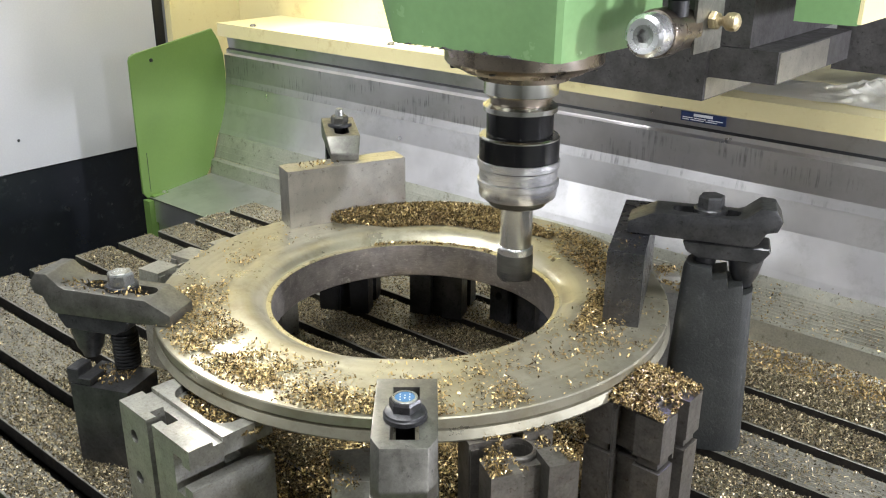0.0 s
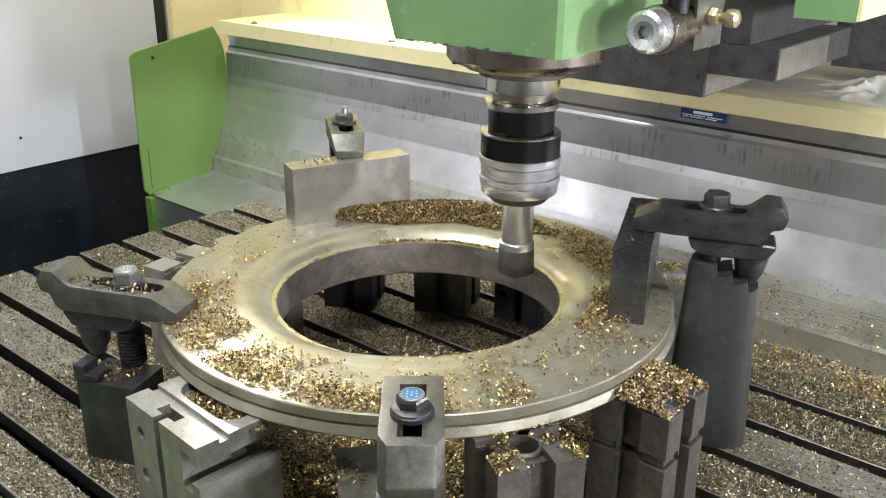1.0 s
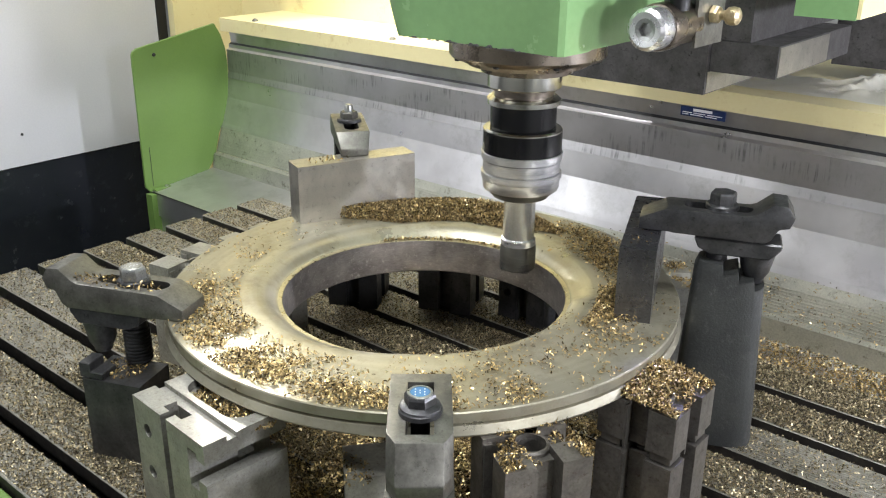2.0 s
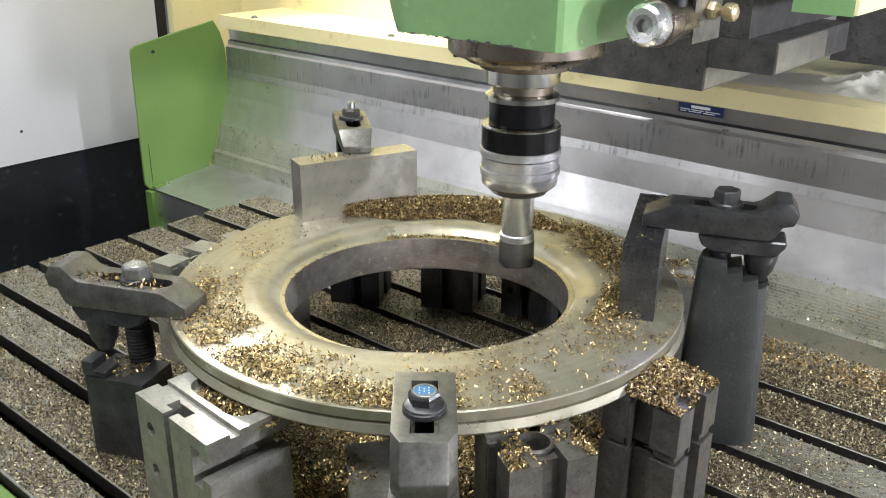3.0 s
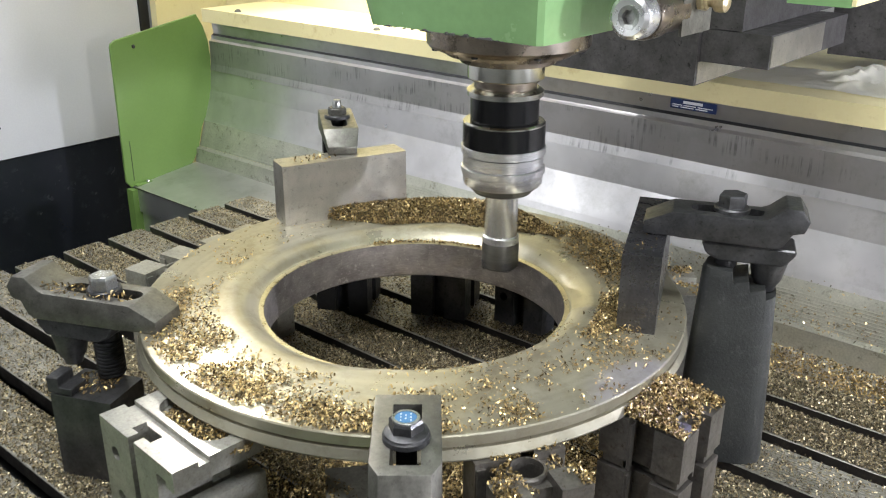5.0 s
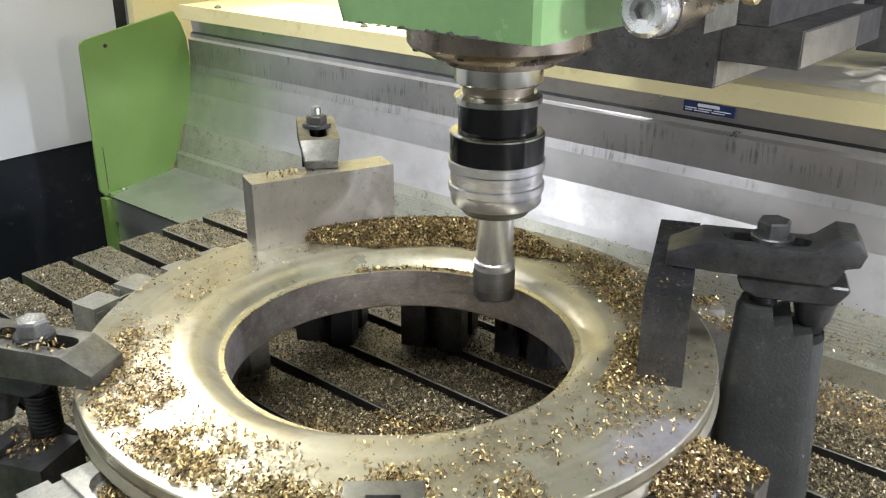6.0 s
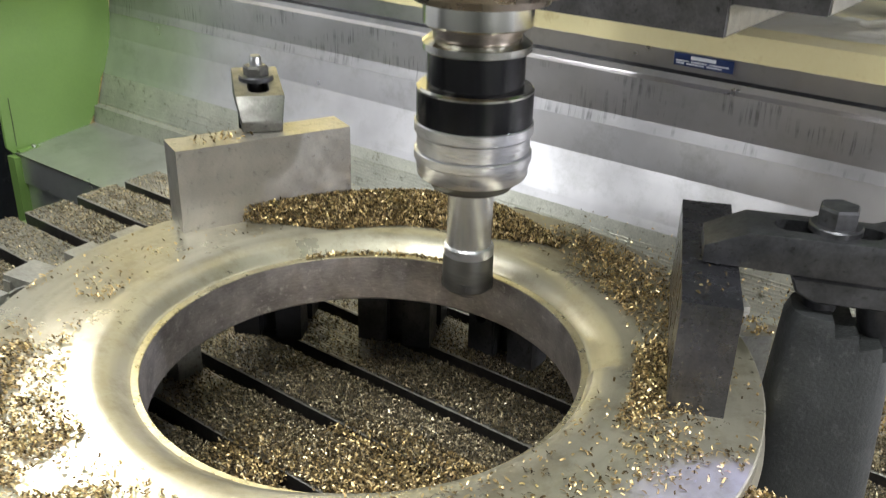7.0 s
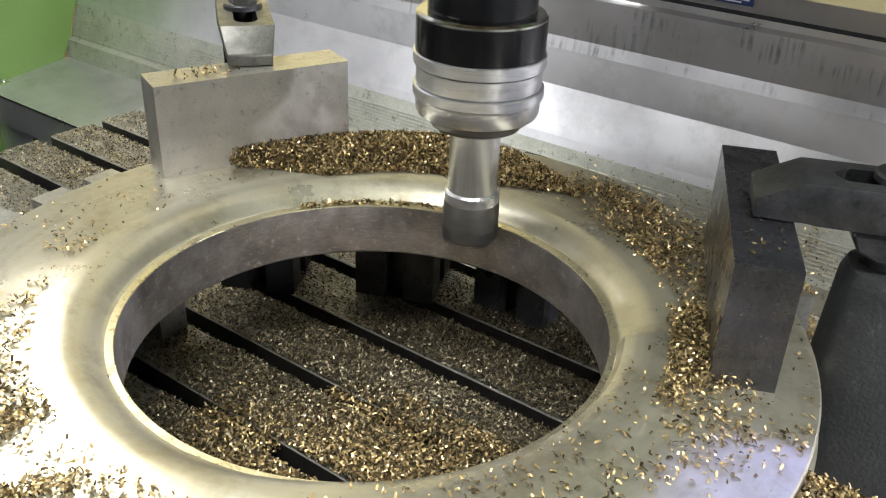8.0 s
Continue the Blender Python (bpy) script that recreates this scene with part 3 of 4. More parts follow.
def side_clamps():
    # clamp beside the tall column, holding the dark spacer
    a = math.degrees(math.atan2(0.398, 0.917))
    c = thing("strap_clamp", pose(0.241, 0.172, 0, 0, 0, a), "dark forged strap clamp with hex bolt on a spacer block", "clamp", "strap clamps", moves=ON_TABLE)
    gooseneck_strap(c, DARK_STEEL, 0.184, 0.054, 0.032, 0.3015, (0.055, 0.142))
    hex_bolt(c, 0.103, 0.3335, steel=DARK_STEEL)
    rocker(c, 0.146, 0.2975, 0.236, DARK_STEEL)
    coil(c, 0.103, 0.262, 0.278, 0.0125)
    part("stud", lathe([(0.0095, 0.0), (0.0095, 0.27)], 20, m=pose(0.103, 0.0, 0)), BLACK_OXIDE, c, smooth=40)
    k = thing("step_column", pose(0.354, 0.217, 0.0, 0, 0, a), "tall grey cast step column with toothed top", "support column", moves=ON_TABLE)
    step_column(k, 0.100, 0.066, 0.266, 3)
    s = thing("spacer_block", pose(0.2668, 0.0735, ZR, 0, 0, a), "dark steel spacer block standing on the flange", "block", moves=ON_TABLE)
    part("block", box(0, 0.046, 0, 0.220, 0, 0.0995, 0.0022, 3), DARK_GROUND, s)
    # clamp at the low column, biting on the flange rim
    b = math.degrees(math.atan2(-0.40, -0.92))
    d = thing("strap_clamp", pose(-0.150, -0.274, 0, 0, 0, b), "worn grey forged strap clamp with hex bolt on the flange rim", "clamp", "strap clamps", moves=ON_TABLE)
    gooseneck_strap(d, CLAMP_STEEL, 0.199, 0.058, 0.034, ZR + 0.0005, (0.034, 0.138))
    hex_bolt(d, 0.086, ZR + 0.0345, cap=PALE_STEEL)
    rocker(d, 0.140, ZR - 0.004, 0.128, DARK_STEEL)
    coil(d, 0.092, 0.121, ZR - 0.03, 0.0155, 0.0026, 10)
    part("stud", lathe([(0.0095, 0.0), (0.0095, ZR + 0.03)], 20, m=pose(0.092, 0.0, 0)), BLACK_OXIDE, d, smooth=40)
    e = thing("step_block", pose(-0.224, -0.339, 0, 0, 0, b), "dark steel step block under a strap clamp", "support block", moves=ON_TABLE)
    part("base_block", box(-0.043, 0.043, -0.033, 0.033, 0, 0.118, 0.002), DARK_STEEL, e)
    part("step", prism([(0.012, 0.1185), (0.047, 0.1185), (0.047, 0.140), (0.030, 0.140), (0.030, 0.128), (0.012, 0.128)], 0.002, 0.032, "y", 0.001, 1), DARK_STEEL, e)


def rear_clamp():
    a = math.degrees(math.atan2(0.925, 0.379))
    s = thing("spacer_block", pose(-0.306, 0.044, ZR, 0, 0, a), "bright ground steel spacer block standing on the flange", "block", moves=ON_TABLE)
    part("block", box(0, 0.209, 0, 0.047, 0, 0.097, 0.0012), GROUND_STEEL, s)
    b = math.degrees(math.atan2(0.63, -0.777))
    c = thing("strap_clamp", pose(-0.286, 0.153, 0, 0, 0, b), "grey plain strap clamp with nut and stud", "clamp", "strap clamps", moves=ON_TABLE)
    gooseneck_strap(c, CLAMP_STEEL, 0.172, 0.058, 0.037, ZR + 0.0975, (0.035, 0.125), 0.03, tail=False)
    hex_bolt(c, 0.098, ZR + 0.1345, 0.027, 0.012, stud=0.012, steel=CLAMP_STEEL)
    part("stud", lathe([(0.0085, 0.0), (0.0085, ZR + 0.13)], 20, m=pose(0.098, 0.0, 0)), BLACK_OXIDE, c, smooth=40)
    k = thing("step_column", pose(-0.286 - 0.777 * 0.146, 0.153 + 0.63 * 0.146, 0, 0, 0, b), "dark steel support post under a strap clamp", "support column", moves=ON_TABLE)
    part("post", box(-0.02, 0.02, -0.024, 0.024, 0, ZR + 0.097, 0.002), BLACK_OXIDE, k)


def front_clamp():
    a = math.degrees(math.atan2(-0.755, 0.656))
    c = thing("strap_clamp", pose(0.233, -0.262, 0, 0, 0, a), "grey strap clamp with blue-capped hex bolt on the flange rim", "clamp", "strap clamps", moves=ON_TABLE)
    L, z, h, w = 0.142, ZR + 0.0005, 0.046, 0.0315
    m = bmesh.new()
    levels = []
    for zz, end, half in ((z - 0.006, L - 0.002, 0.021), (z + 0.012, L, 0.022), (z + 0.0135, L - 0.001, 0.0225), (z + h, L - 0.020, 0.0225)):
        x0 = 0.058 if zz < z else -0.006
        levels.append([m.verts.new(p) for p in ((x0, -w, zz), (end - 0.018, -w, zz), (end, -half, zz), (end, half, zz), (end - 0.018, w, zz), (x0, w, zz))])
    for lo, hi in zip(levels, levels[1:]):
        for i in range(6):
            m.faces.new((lo[i], lo[(i + 1) % 6], hi[(i + 1) % 6], hi[i]))
    m.faces.new(levels[0][::-1])
    m.faces.new(levels[-1])
    bmesh.ops.recalc_face_normals(m, faces=m.faces)
    bevelled(m, 0.0016, 2, 20)
    ob = part("strap", m, CLAMP_STEEL, c, smooth=30)
    cut(ob, box(0.012, 0.108, -0.0135, 0.0135, z - 0.03, z + h + 0.03))
    hex_bolt(c, 0.068, z + h, 0.0275, 0.0145, cap=BLUE_CAP, steel=DARK_STEEL)
    part("bolt_flange", lathe([(0.0, z + h + 0.0062), (0.0205, z + h + 0.0062), (0.0200, z + h + 0.0078), (0.0150, z + h + 0.0105), (0.0, z + h + 0.0105)], 32, m=pose(0.068, 0, 0)), DARK_STEEL, c, smooth=30)
    part("cap_rim", washer(0.0098, 0.0126, z + h + 0.0200, z + h + 0.0222, pose(0.068, 0, 0)), BOLT_STEEL, c, "bright rim round the bolt face", smooth=30)
    part("stud", lathe([(0.0095, 0.0), (0.0095, z)], 20, m=pose(0.068, 0.0, 0)), BLACK_OXIDE, c, smooth=40)
    k = thing("support_post", pose(0.233 + 0.656 * 0.112, -0.262 - 0.755 * 0.112, 0, 0, 0, a), "dark steel support post under a strap clamp", "support post", moves=ON_TABLE)
    part("post", box(-0.030, 0.030, -0.0325, 0.0325, 0, ZR - 0.006, 0.003), CLAMP_STEEL, k)
    b = thing("small_block", pose(0.148, -0.262, 0, 0, 0, a + 8), "small dark steel block beside the flange rim", "block", moves=ON_TABLE)
    part("block", box(-0.02, 0.045, -0.026, 0.026, 0, 0.115, 0.002), PALE_STEEL, b)
    part("ledge", box(0.046, 0.075, -0.024, 0.024, 0, 0.085, 0.002), PALE_STEEL, b)


def t_slot_cube(name, size, post, height, material, m, label, tiers=1, holes=False):
    """A modular fixture cube: four corner posts about a bored core, slots crossing between them."""
    t = thing(name, m, label, "fixture block", "fixture blocks", moves=ON_TABLE)
    h = size / 2
    for k in range(tiers):
        z0, z1 = (0.62 * height + 0.001 if k else 0.0), (0.62 * height if k + 1 < tiers else height)
        for sx in (-1, 1):
            for sy in (-1, 1):
                x0, x1 = sorted((sx * h, sx * (h - post)))
                y0, y1 = sorted((sy * h, sy * (h - post)))
                o = part("corner_post", box(x0, x1, y0, y1, z0 + (0.012 if k else 0), z1 - (0.0015 if tiers > 1 and not k else 0), 0.0014, 1), material, t)
                if k:
                    part("post_foot", box(x0 + 0.004, x1 - 0.004, y0 + 0.004, y1 - 0.004, z0, z0 + 0.0115, 0.001, 1), material, t)
                if holes and sy < 0 and sx < 0:
                    for hz in (z0 + (z1 - z0) * 0.30, z0 + (z1 - z0) * 0.66, z1 - 0.022):
                        cut(o, lathe([(0, -0.02), (0.0075, -0.02), (0.0075, 0.02), (0, 0.02)], 20, m=pose(-h + post * 0.5, -h, hz, 90, 0, 0)))
        c = h - post * 0.62
        core = part("core", box(-c, c, -c, c, z0 + 0.0005, z1 - 0.010, 0.001, 1), material, t)
        cut(core, lathe([(0, z1 - 0.07), (size * 0.17, z1 - 0.07), (size * 0.17, z1 + 0.02), (0, z1 + 0.02)], 28))
        part("collar", washer(size * 0.172, size * 0.215, z1 - 0.012, z1 - 0.004), material, t, smooth=30)
        for i in range(4):
            # the lips that make a T of each slot
            o = part("slot_lip", box(h - post * 0.30, h - 0.0012, -(size / 2 - post) + 0.0003, -(size / 2 - post) * 0.80, z0 + 0.002, z1 - 0.006), material, t)
            o.matrix_basis = pose(0, 0, 0, 0, 0, 90 * i)
    return t


def slotted_block(m):
    """The large pale block: cross grooves and a long pocket on top, T-slots in its sides, counterbored holes."""
    t = thing("fixture_block", m, "pale slotted steel fixture block with screw holes under the flange", "fixture block", "fixture blocks", moves=ON_TABLE)
    h, z = 0.075, ZB - 0.0005
    ob = part("block_body", box(-h, h, -h, 0.030, 0, z, 0.0012, 1), PALE_STEEL, t)
    for c in ((-0.013, -0.001, -h - 0.01, -h + 0.030, -0.01, z + 0.01), (-0.026, 0.012, -h + 0.012, -h + 0.030, -0.01, z + 0.01),
              (-h - 0.01, h + 0.01, -0.046, -0.034, z - 0.006, z + 0.01), (h - 0.034, h + 0.01, -h - 0.01, h + 0.01, z - 0.050, z - 0.024),
              (h - 0.034, h - 0.016, -h - 0.01, h + 0.01, z - 0.064, z - 0.016)):
        cut(ob, box(*c))
    cut(ob, prism([(x + 0.0, y - 0.002) for x, y in stadium(-0.054, 0.058, 0.024)], z - 0.010, z + 0.01, "z"))
    cut(ob, prism([(x + 0.002, y - 0.003) for x, y in stadium(-0.038, 0.044, 0.014)], z - 0.06, z + 0.012, "z"))
    for hz in (z - 0.036, z - 0.092, z - 0.148):
        cut(ob, lathe([(0, -0.010), (0.0085, -0.010), (0.0085, 0.02), (0, 0.02)], 22, m=pose(-0.047, -h, hz, 90, 0, 0)))
        part("screw", lathe([(0, 0.0), (0.004, 0.0), (0.004, 0.004), (0.0082, 0.004), (0.0082, -0.003)], 20, m=pose(-0.047, -h + 0.0095, hz, 90, 0, 0)), BOLT_STEEL, t, smooth=30)


def fixture_blocks():
    slotted_block(pose(0.001, -0.343, 0, 0, 0, -4))
    t_slot_cube("fixture_block", 0.098, 0.034, ZB - 0.0005, BLOCK_STEEL, pose(0.3215, -0.186, 0, 0, 0, 59), "grey slotted steel fixture cube under the flange, swarf on it")
    t_slot_cube("fixture_block", 0.098, 0.034, ZB - 0.0005, BLOCK_STEEL, pose(0.373, -0.001, 0), "two stacked slotted steel fixture cubes heaped with swarf", 2)
    t_slot_cube("fixture_block", 0.098, 0.037, ZB - 0.0005, PALE_STEEL, pose(0.2135, 0.308, 0, 0, 0, 40), "pale slotted steel fixture cube under the flange")
    t_slot_cube("fixture_block", 0.092, 0.034, ZB - 0.0005, BLACK_OXIDE, pose(-0.345, 0.2115, 0, 0, 0, 30), "black steel fixture block under the flange")
    t_slot_cube("fixture_block", 0.098, 0.037, ZB - 0.0005, DARK_STEEL, pose(-0.202, 0.312, 0, 0, 0, 23), "dark slotted fixture cube under the flange")
    t_slot_cube("fixture_block", 0.098, 0.037, ZB - 0.0005, DARK_STEEL, pose(-0.051, 0.370, 0, 0, 0, 0), "dark fixture cube with a side hole under the flange", 1, True)
    t_slot_cube("fixture_block", 0.110, 0.042, ZB - 0.0005, PALE_STEEL, pose(-0.366, -0.114, 0, 0, 0, 10), "pale slotted steel fixture cube under the flange edge")
    t_slot_cube("fixture_block", 0.100, 0.037, ZB - 0.0005, PALE_STEEL, pose(-0.374, 0.014, 0, 0, 0, 2), "pale slotted steel fixture cube beside another one")


# ---- milling head ----
AX, AY = 0.0635, 0.162


def socket_face(r0, r1, deep, m):
    """The round face of a bolt with a hexagonal hole in it."""
    bm = bmesh.new()
    inner, low, outer = [], [], []
    for i in range(24):
        a = 2 * math.pi * i / 24
        r = r0 * math.cos(math.pi / 6) / math.cos((a % (math.pi / 3)) - math.pi / 6)
        c, s = math.cos(a), math.sin(a)
        inner.append(bm.verts.new(m @ Vector((r * c, r * s, -0.0008))))
        low.append(bm.verts.new(m @ Vector((r * c, r * s, -deep))))
        outer.append(bm.verts.new(m @ Vector((r1 * c, r1 * s, 0.0))))
    for i in range(24):
        j = (i + 1) % 24
        bm.faces.new((inner[i], outer[i], outer[j], inner[j]))
        bm.faces.new((low[i], inner[i], inner[j], low[j]))
    bm.faces.new(low)
    return bm


def milling_head():
    h = thing("milling_head", pose(0.003, 0, 0.004), "pale green painted cast milling head with chipped lower edge", "milling head", moves=ON_HEAD)
    m = bmesh.new()
    # sides flare upward from the narrow bottom, with two shallow facets on the front
    levels = []
    for z, x0, x1, y0, y1, c in ((0.531, -0.050, 0.215, 0.014, 0.30, 0.0), (0.60, -0.066, 0.221, 0.006, 0.32, 0.0), (0.95, -0.09, 0.245, -0.02, 0.42, 0.0)):
        f = (z - 0.531) / 0.42
        pts = [(x0, y0 + 0.006), (x0 + 0.010, y0), (x0 + 0.030 + 0.012 * f, y0 - 0.006 * f), (x0 + 0.052, y0 + 0.004 + 0.02 * f), (x1 - 0.100, y0 + 0.004 + 0.012 * f), (x1 - 0.062 - 0.02 * f, y0 + 0.002), (x1 - 0.048, y0 - 0.004 * f), (x1 - 0.006, y0),
               (x1, y0 + 0.006), (x1 + 0.002, y0 + 0.055), (x1 - 0.004 - 0.012 * f, y0 + 0.072 + 0.02 * f), (x1 - 0.004, y1), (x0, y1)]
        levels.append([m.verts.new((x, y, z)) for x, y in pts])
    n = len(levels[0])
    for lo, hi in zip(levels, levels[1:]):
        for i in range(n):
            m.faces.new((lo[i], lo[(i + 1) % n], hi[(i + 1) % n], hi[i]))
    m.faces.new(levels[0][::-1])
    m.faces.new(levels[-1])
    bevelled(m, 0.004, 3, 25)
    part("head_casting", m, PALE_GREEN, h, smooth=28)
    # paint broken away along the bottom edge
    rnd = random.Random(5)
    chips = part("bare_edge", chipped_edge(rnd), SLAB_STEEL, h, "bare metal where paint has chipped off")
    fl = [(0.0, 0.533), (0.110, 0.533), (0.1095, 0.503), (0.106, 0.4985), (0.098, 0.498), (0.096, 0.4945), (0.086, 0.4935), (0.084, 0.488), (0.066, 0.486), (0.0645, 0.478), (0.0, 0.478)]
    part("spindle_flange", lathe(fl, 96, m=pose(AX, AY, 0)), SPINDLE_BROWN, h, "oil-browned steel spindle flange", smooth=30)
    for i in range(8):
        a = math.radians(45 * i + 12)
        part("flange_screw", lathe([(0, 0.4955), (0.004, 0.4955), (0.0045, 0.498)], 12, m=pose(AX + 0.102 * math.cos(a), AY + 0.102 * math.sin(a), 0)), BLACK_OXIDE, h)
    # the swivel bolt and lubrication fitting beside the head
    v = pose(0.286, 0.077, 0.563, 90, 0, 0)
    b = part("swivel_bolt", lathe([(0.0128, -0.004), (0.0130, 0.0), (0.020, 0.0005), (0.0245, -0.003), (0.0255, -0.008), (0.0255, -0.026), (0.0, -0.026)], 40, m=v), SATIN, h, "zinc-plated socket bolt", smooth=30)
    part("hex_socket", socket_face(0.0088, 0.0130, 0.0075, v), BOLT_STEEL, b)
    part("bolt_sleeve", lathe([(0.0, -0.026), (0.0275, -0.026), (0.0285, -0.030), (0.0285, -0.052), (0.0255, -0.054), (0.0255, -0.10), (0.0, -0.10)], 40, m=v), SPINDLE_BROWN, h, smooth=30)
    part("bolt_lug", prism([(0.258, 0.55), (0.298, 0.54), (0.304, 0.60), (0.304, 0.66), (0.258, 0.66)], 0.17, 0.21, "y", 0.003, 2), SLAB_STEEL, h)
    part("cross_bolt", lathe([(0, 0.582), (0.012, 0.582), (0.012, 0.60), (0.026, 0.605), (0.026, 0.625), (0, 0.625)], 24, m=pose(0.3, 0.13, 0)), BLACK_OXIDE, h, smooth=30)
    part("bracket", box(0.306, 0.310, 0.16, 0.235, 0.535, 0.64, 0.001), CLAMP_STEEL, h)
    w = pose(0.310, 0.20, 0.572, 0, 90, 0)
    nip = part("grease_nipple", lathe([(0, 0), (0.0095, 0), (0.0095, 0.010), (0.006, 0.012), (0.006, 0.017), (0.0105, 0.021), (0.0115, 0.027), (0.0105, 0.033), (0.006, 0.036), (0, 0.036)], 24, m=w), BRASS, h, "brass grease fitting", smooth=40)
    part("nipple_nut", hexagon(0.020, 0.001, 0.009, w), BRASS, nip)


def chipped_edge(rnd):
    """Ragged flakes of bare metal, some small and some long, with whole paint between them."""
    m = bmesh.new()
    x, z = -0.045, 0.5305
    while x < 0.205:
        big = rnd.random() < 0.3
        w, h = (rnd.uniform(0.010, 0.026), rnd.uniform(0.002, 0.0055)) if big else (rnd.uniform(0.002, 0.006), rnd.uniform(0.0006, 0.002))
        k = 5 if big else 2
        top = [(x + w * (1 - i / (k + 1)) + rnd.uniform(-0.3, 0.3) * w / (k + 1), z + h * rnd.uniform(0.25, 1.0)) for i in range(1, k + 1)]
        prism([(x, z), (x + w, z)] + sorted(top, reverse=True), 0.0128, 0.0168, "y", bm=m)
        x += w + rnd.uniform(0.0005, 0.010)
    return m


def saddle():
    s = thing("machine_saddle", pose(0, 0, 0), "dark scraped steel machine saddle behind the milling head", "machine saddle", moves=ON_HEAD)
    part("slide_block", box(-0.12, 0.174, 0.510, 1.04, 0.408, 0.80, 0.0015), SLAB_STEEL, s)
    part("guide_bar", box(0.175, 0.284, 0.520, 0.86, 0.446, 0.496, 0.0015), SLAB_STEEL, s)
    part("guide_plate", box(0.175, 0.237, 0.522, 1.10, 0.497, 0.80, 0.0015), SLAB_STEEL, s)
    part("lower_gib", box(0.20, 0.9, 1.048, 1.22, 0.393, 0.80, 0.003), SLAB_STEEL, s)
    part("ground_face", box(0.2844, 0.2858, 0.524, 0.743, 0.448, 0.494), GROUND_STEEL, s, "polished guide face")
    part("ground_face", box(0.1743, 0.1754, 0.516, 0.95, 0.410, 0.4445), GROUND_STEEL, s, "polished guide face")
    g = part("side_cover", box(0.327, 0.411, 0.44, 0.74, 0.554, 0.80, 0.006), PALE_GREEN, s, "pale green painted side cover")
    part("cover_edge", box(0.4115, 0.417, 0.442, 0.74, 0.556, 0.80, 0.001), CREAM, g)


def tool():
    t = thing("tool_holder", pose(AX, AY, 0), "spinning collet holder with black and silver rings and a milling cutter", "tool holder")
    def turned(name, pr, mat, label="", parent=t):
        return part(name, lathe([(r, z - 0.005) for r, z in pr], 72), mat, parent, label, smooth=25)
    turned("taper_collar", [(0, 0.490), (0.052, 0.490), (0.0525, 0.480), (0.0525, 0.466), (0.0515, 0.4645), (0, 0.4645)], CHROME)
    turned("gripper_groove", [(0.0475, 0.4655), (0.0475, 0.4615), (0.0425, 0.4605), (0.0425, 0.449), (0.046, 0.4475)], SPINDLE_BROWN)
    turned("holder_flange", [(0, 0.453), (0.046, 0.453), (0.0525, 0.448), (0.0525, 0.4415), (0.0515, 0.4405), (0, 0.4405)], CHROME)
    turned("upper_sleeve", [(0, 0.441), (0.0475, 0.441), (0.0475, 0.408), (0.0465, 0.406), (0, 0.406)], BLACK_GLOSS, "black sleeve")
    turned("sleeve_ring", [(0, 0.4065), (0.055, 0.4065), (0.0572, 0.4045), (0.0572, 0.4025), (0, 0.4025)], CHROME)
    turned("lower_sleeve", [(0, 0.4026), (0.0573, 0.4026), (0.0573, 0.371), (0, 0.371)], BLACK_GLOSS, "black sleeve")
    turned("upper_ring", [(0, 0.372), (0.0583, 0.372), (0.0591, 0.3712), (0.0591, 0.3615), (0.0582, 0.3606), (0, 0.3606)], SATIN)
    turned("ring_groove", [(0, 0.3608), (0.0545, 0.3608), (0.0545, 0.3586), (0, 0.3586)], BLACK_OXIDE)
    turned("lock_nut", [(0, 0.3588), (0.0564, 0.3588), (0.0562, 0.3432), (0, 0.3432)], SATIN)
    turned("lower_ring", [(0, 0.3426), (0.0575, 0.3426), (0.0588, 0.3416), (0.0588, 0.3335), (0.0578, 0.3322), (0, 0.3322)], SATIN)
    turned("nose", [(0, 0.3314), (0.0566, 0.3314), (0.0558, 0.3185), (0.0545, 0.3160), (0, 0.3160)], SATIN)
    turned("nose_bevel", [(0, 0.3162), (0.0543, 0.3162), (0.0420, 0.3060), (0.0410, 0.3035), (0, 0.3035)], CLAMP_STEEL)
    turned("collet_face", [(0, 0.3037), (0.036, 0.3037), (0.033, 0.3005), (0, 0.3005)], DARK_STEEL)
    turned("shank", [(0, 0.302), (0.0235, 0.302), (0.0235, 0.2375), (0, 0.2375)], SHANK)
    turned("cutter_collar", [(0, 0.238), (0.0240, 0.238), (0.0262, 0.2360), (0.0262, 0.2270), (0, 0.2270)], SATIN)
    c = part("cutter_body", lathe([(0, 0.2222), (0.0258, 0.2222), (0.0268, 0.217), (0.0268, 0.1855), (0.0252, 0.1830), (0, 0.1830)], 72), CLAMP_STEEL, t, "grey milling cutter body", smooth=25)
    for i in range(4):
        o = part("insert", box(0.0235, 0.0273, -0.004, 0.004, 0.1818, 0.1955, 0.0008, 1), DARK_STEEL, c)
        o.matrix_basis = pose(0, 0, 0, 0, 0, 90 * i)
    return t


enclosure()
trough()
machine_table()
flange()
side_clamps()
rear_clamp()
front_clamp()
fixture_blocks()
milling_head()
saddle()
HOLDER = tool()

# ---- swarf ----
RNG = np.random.default_rng(7)


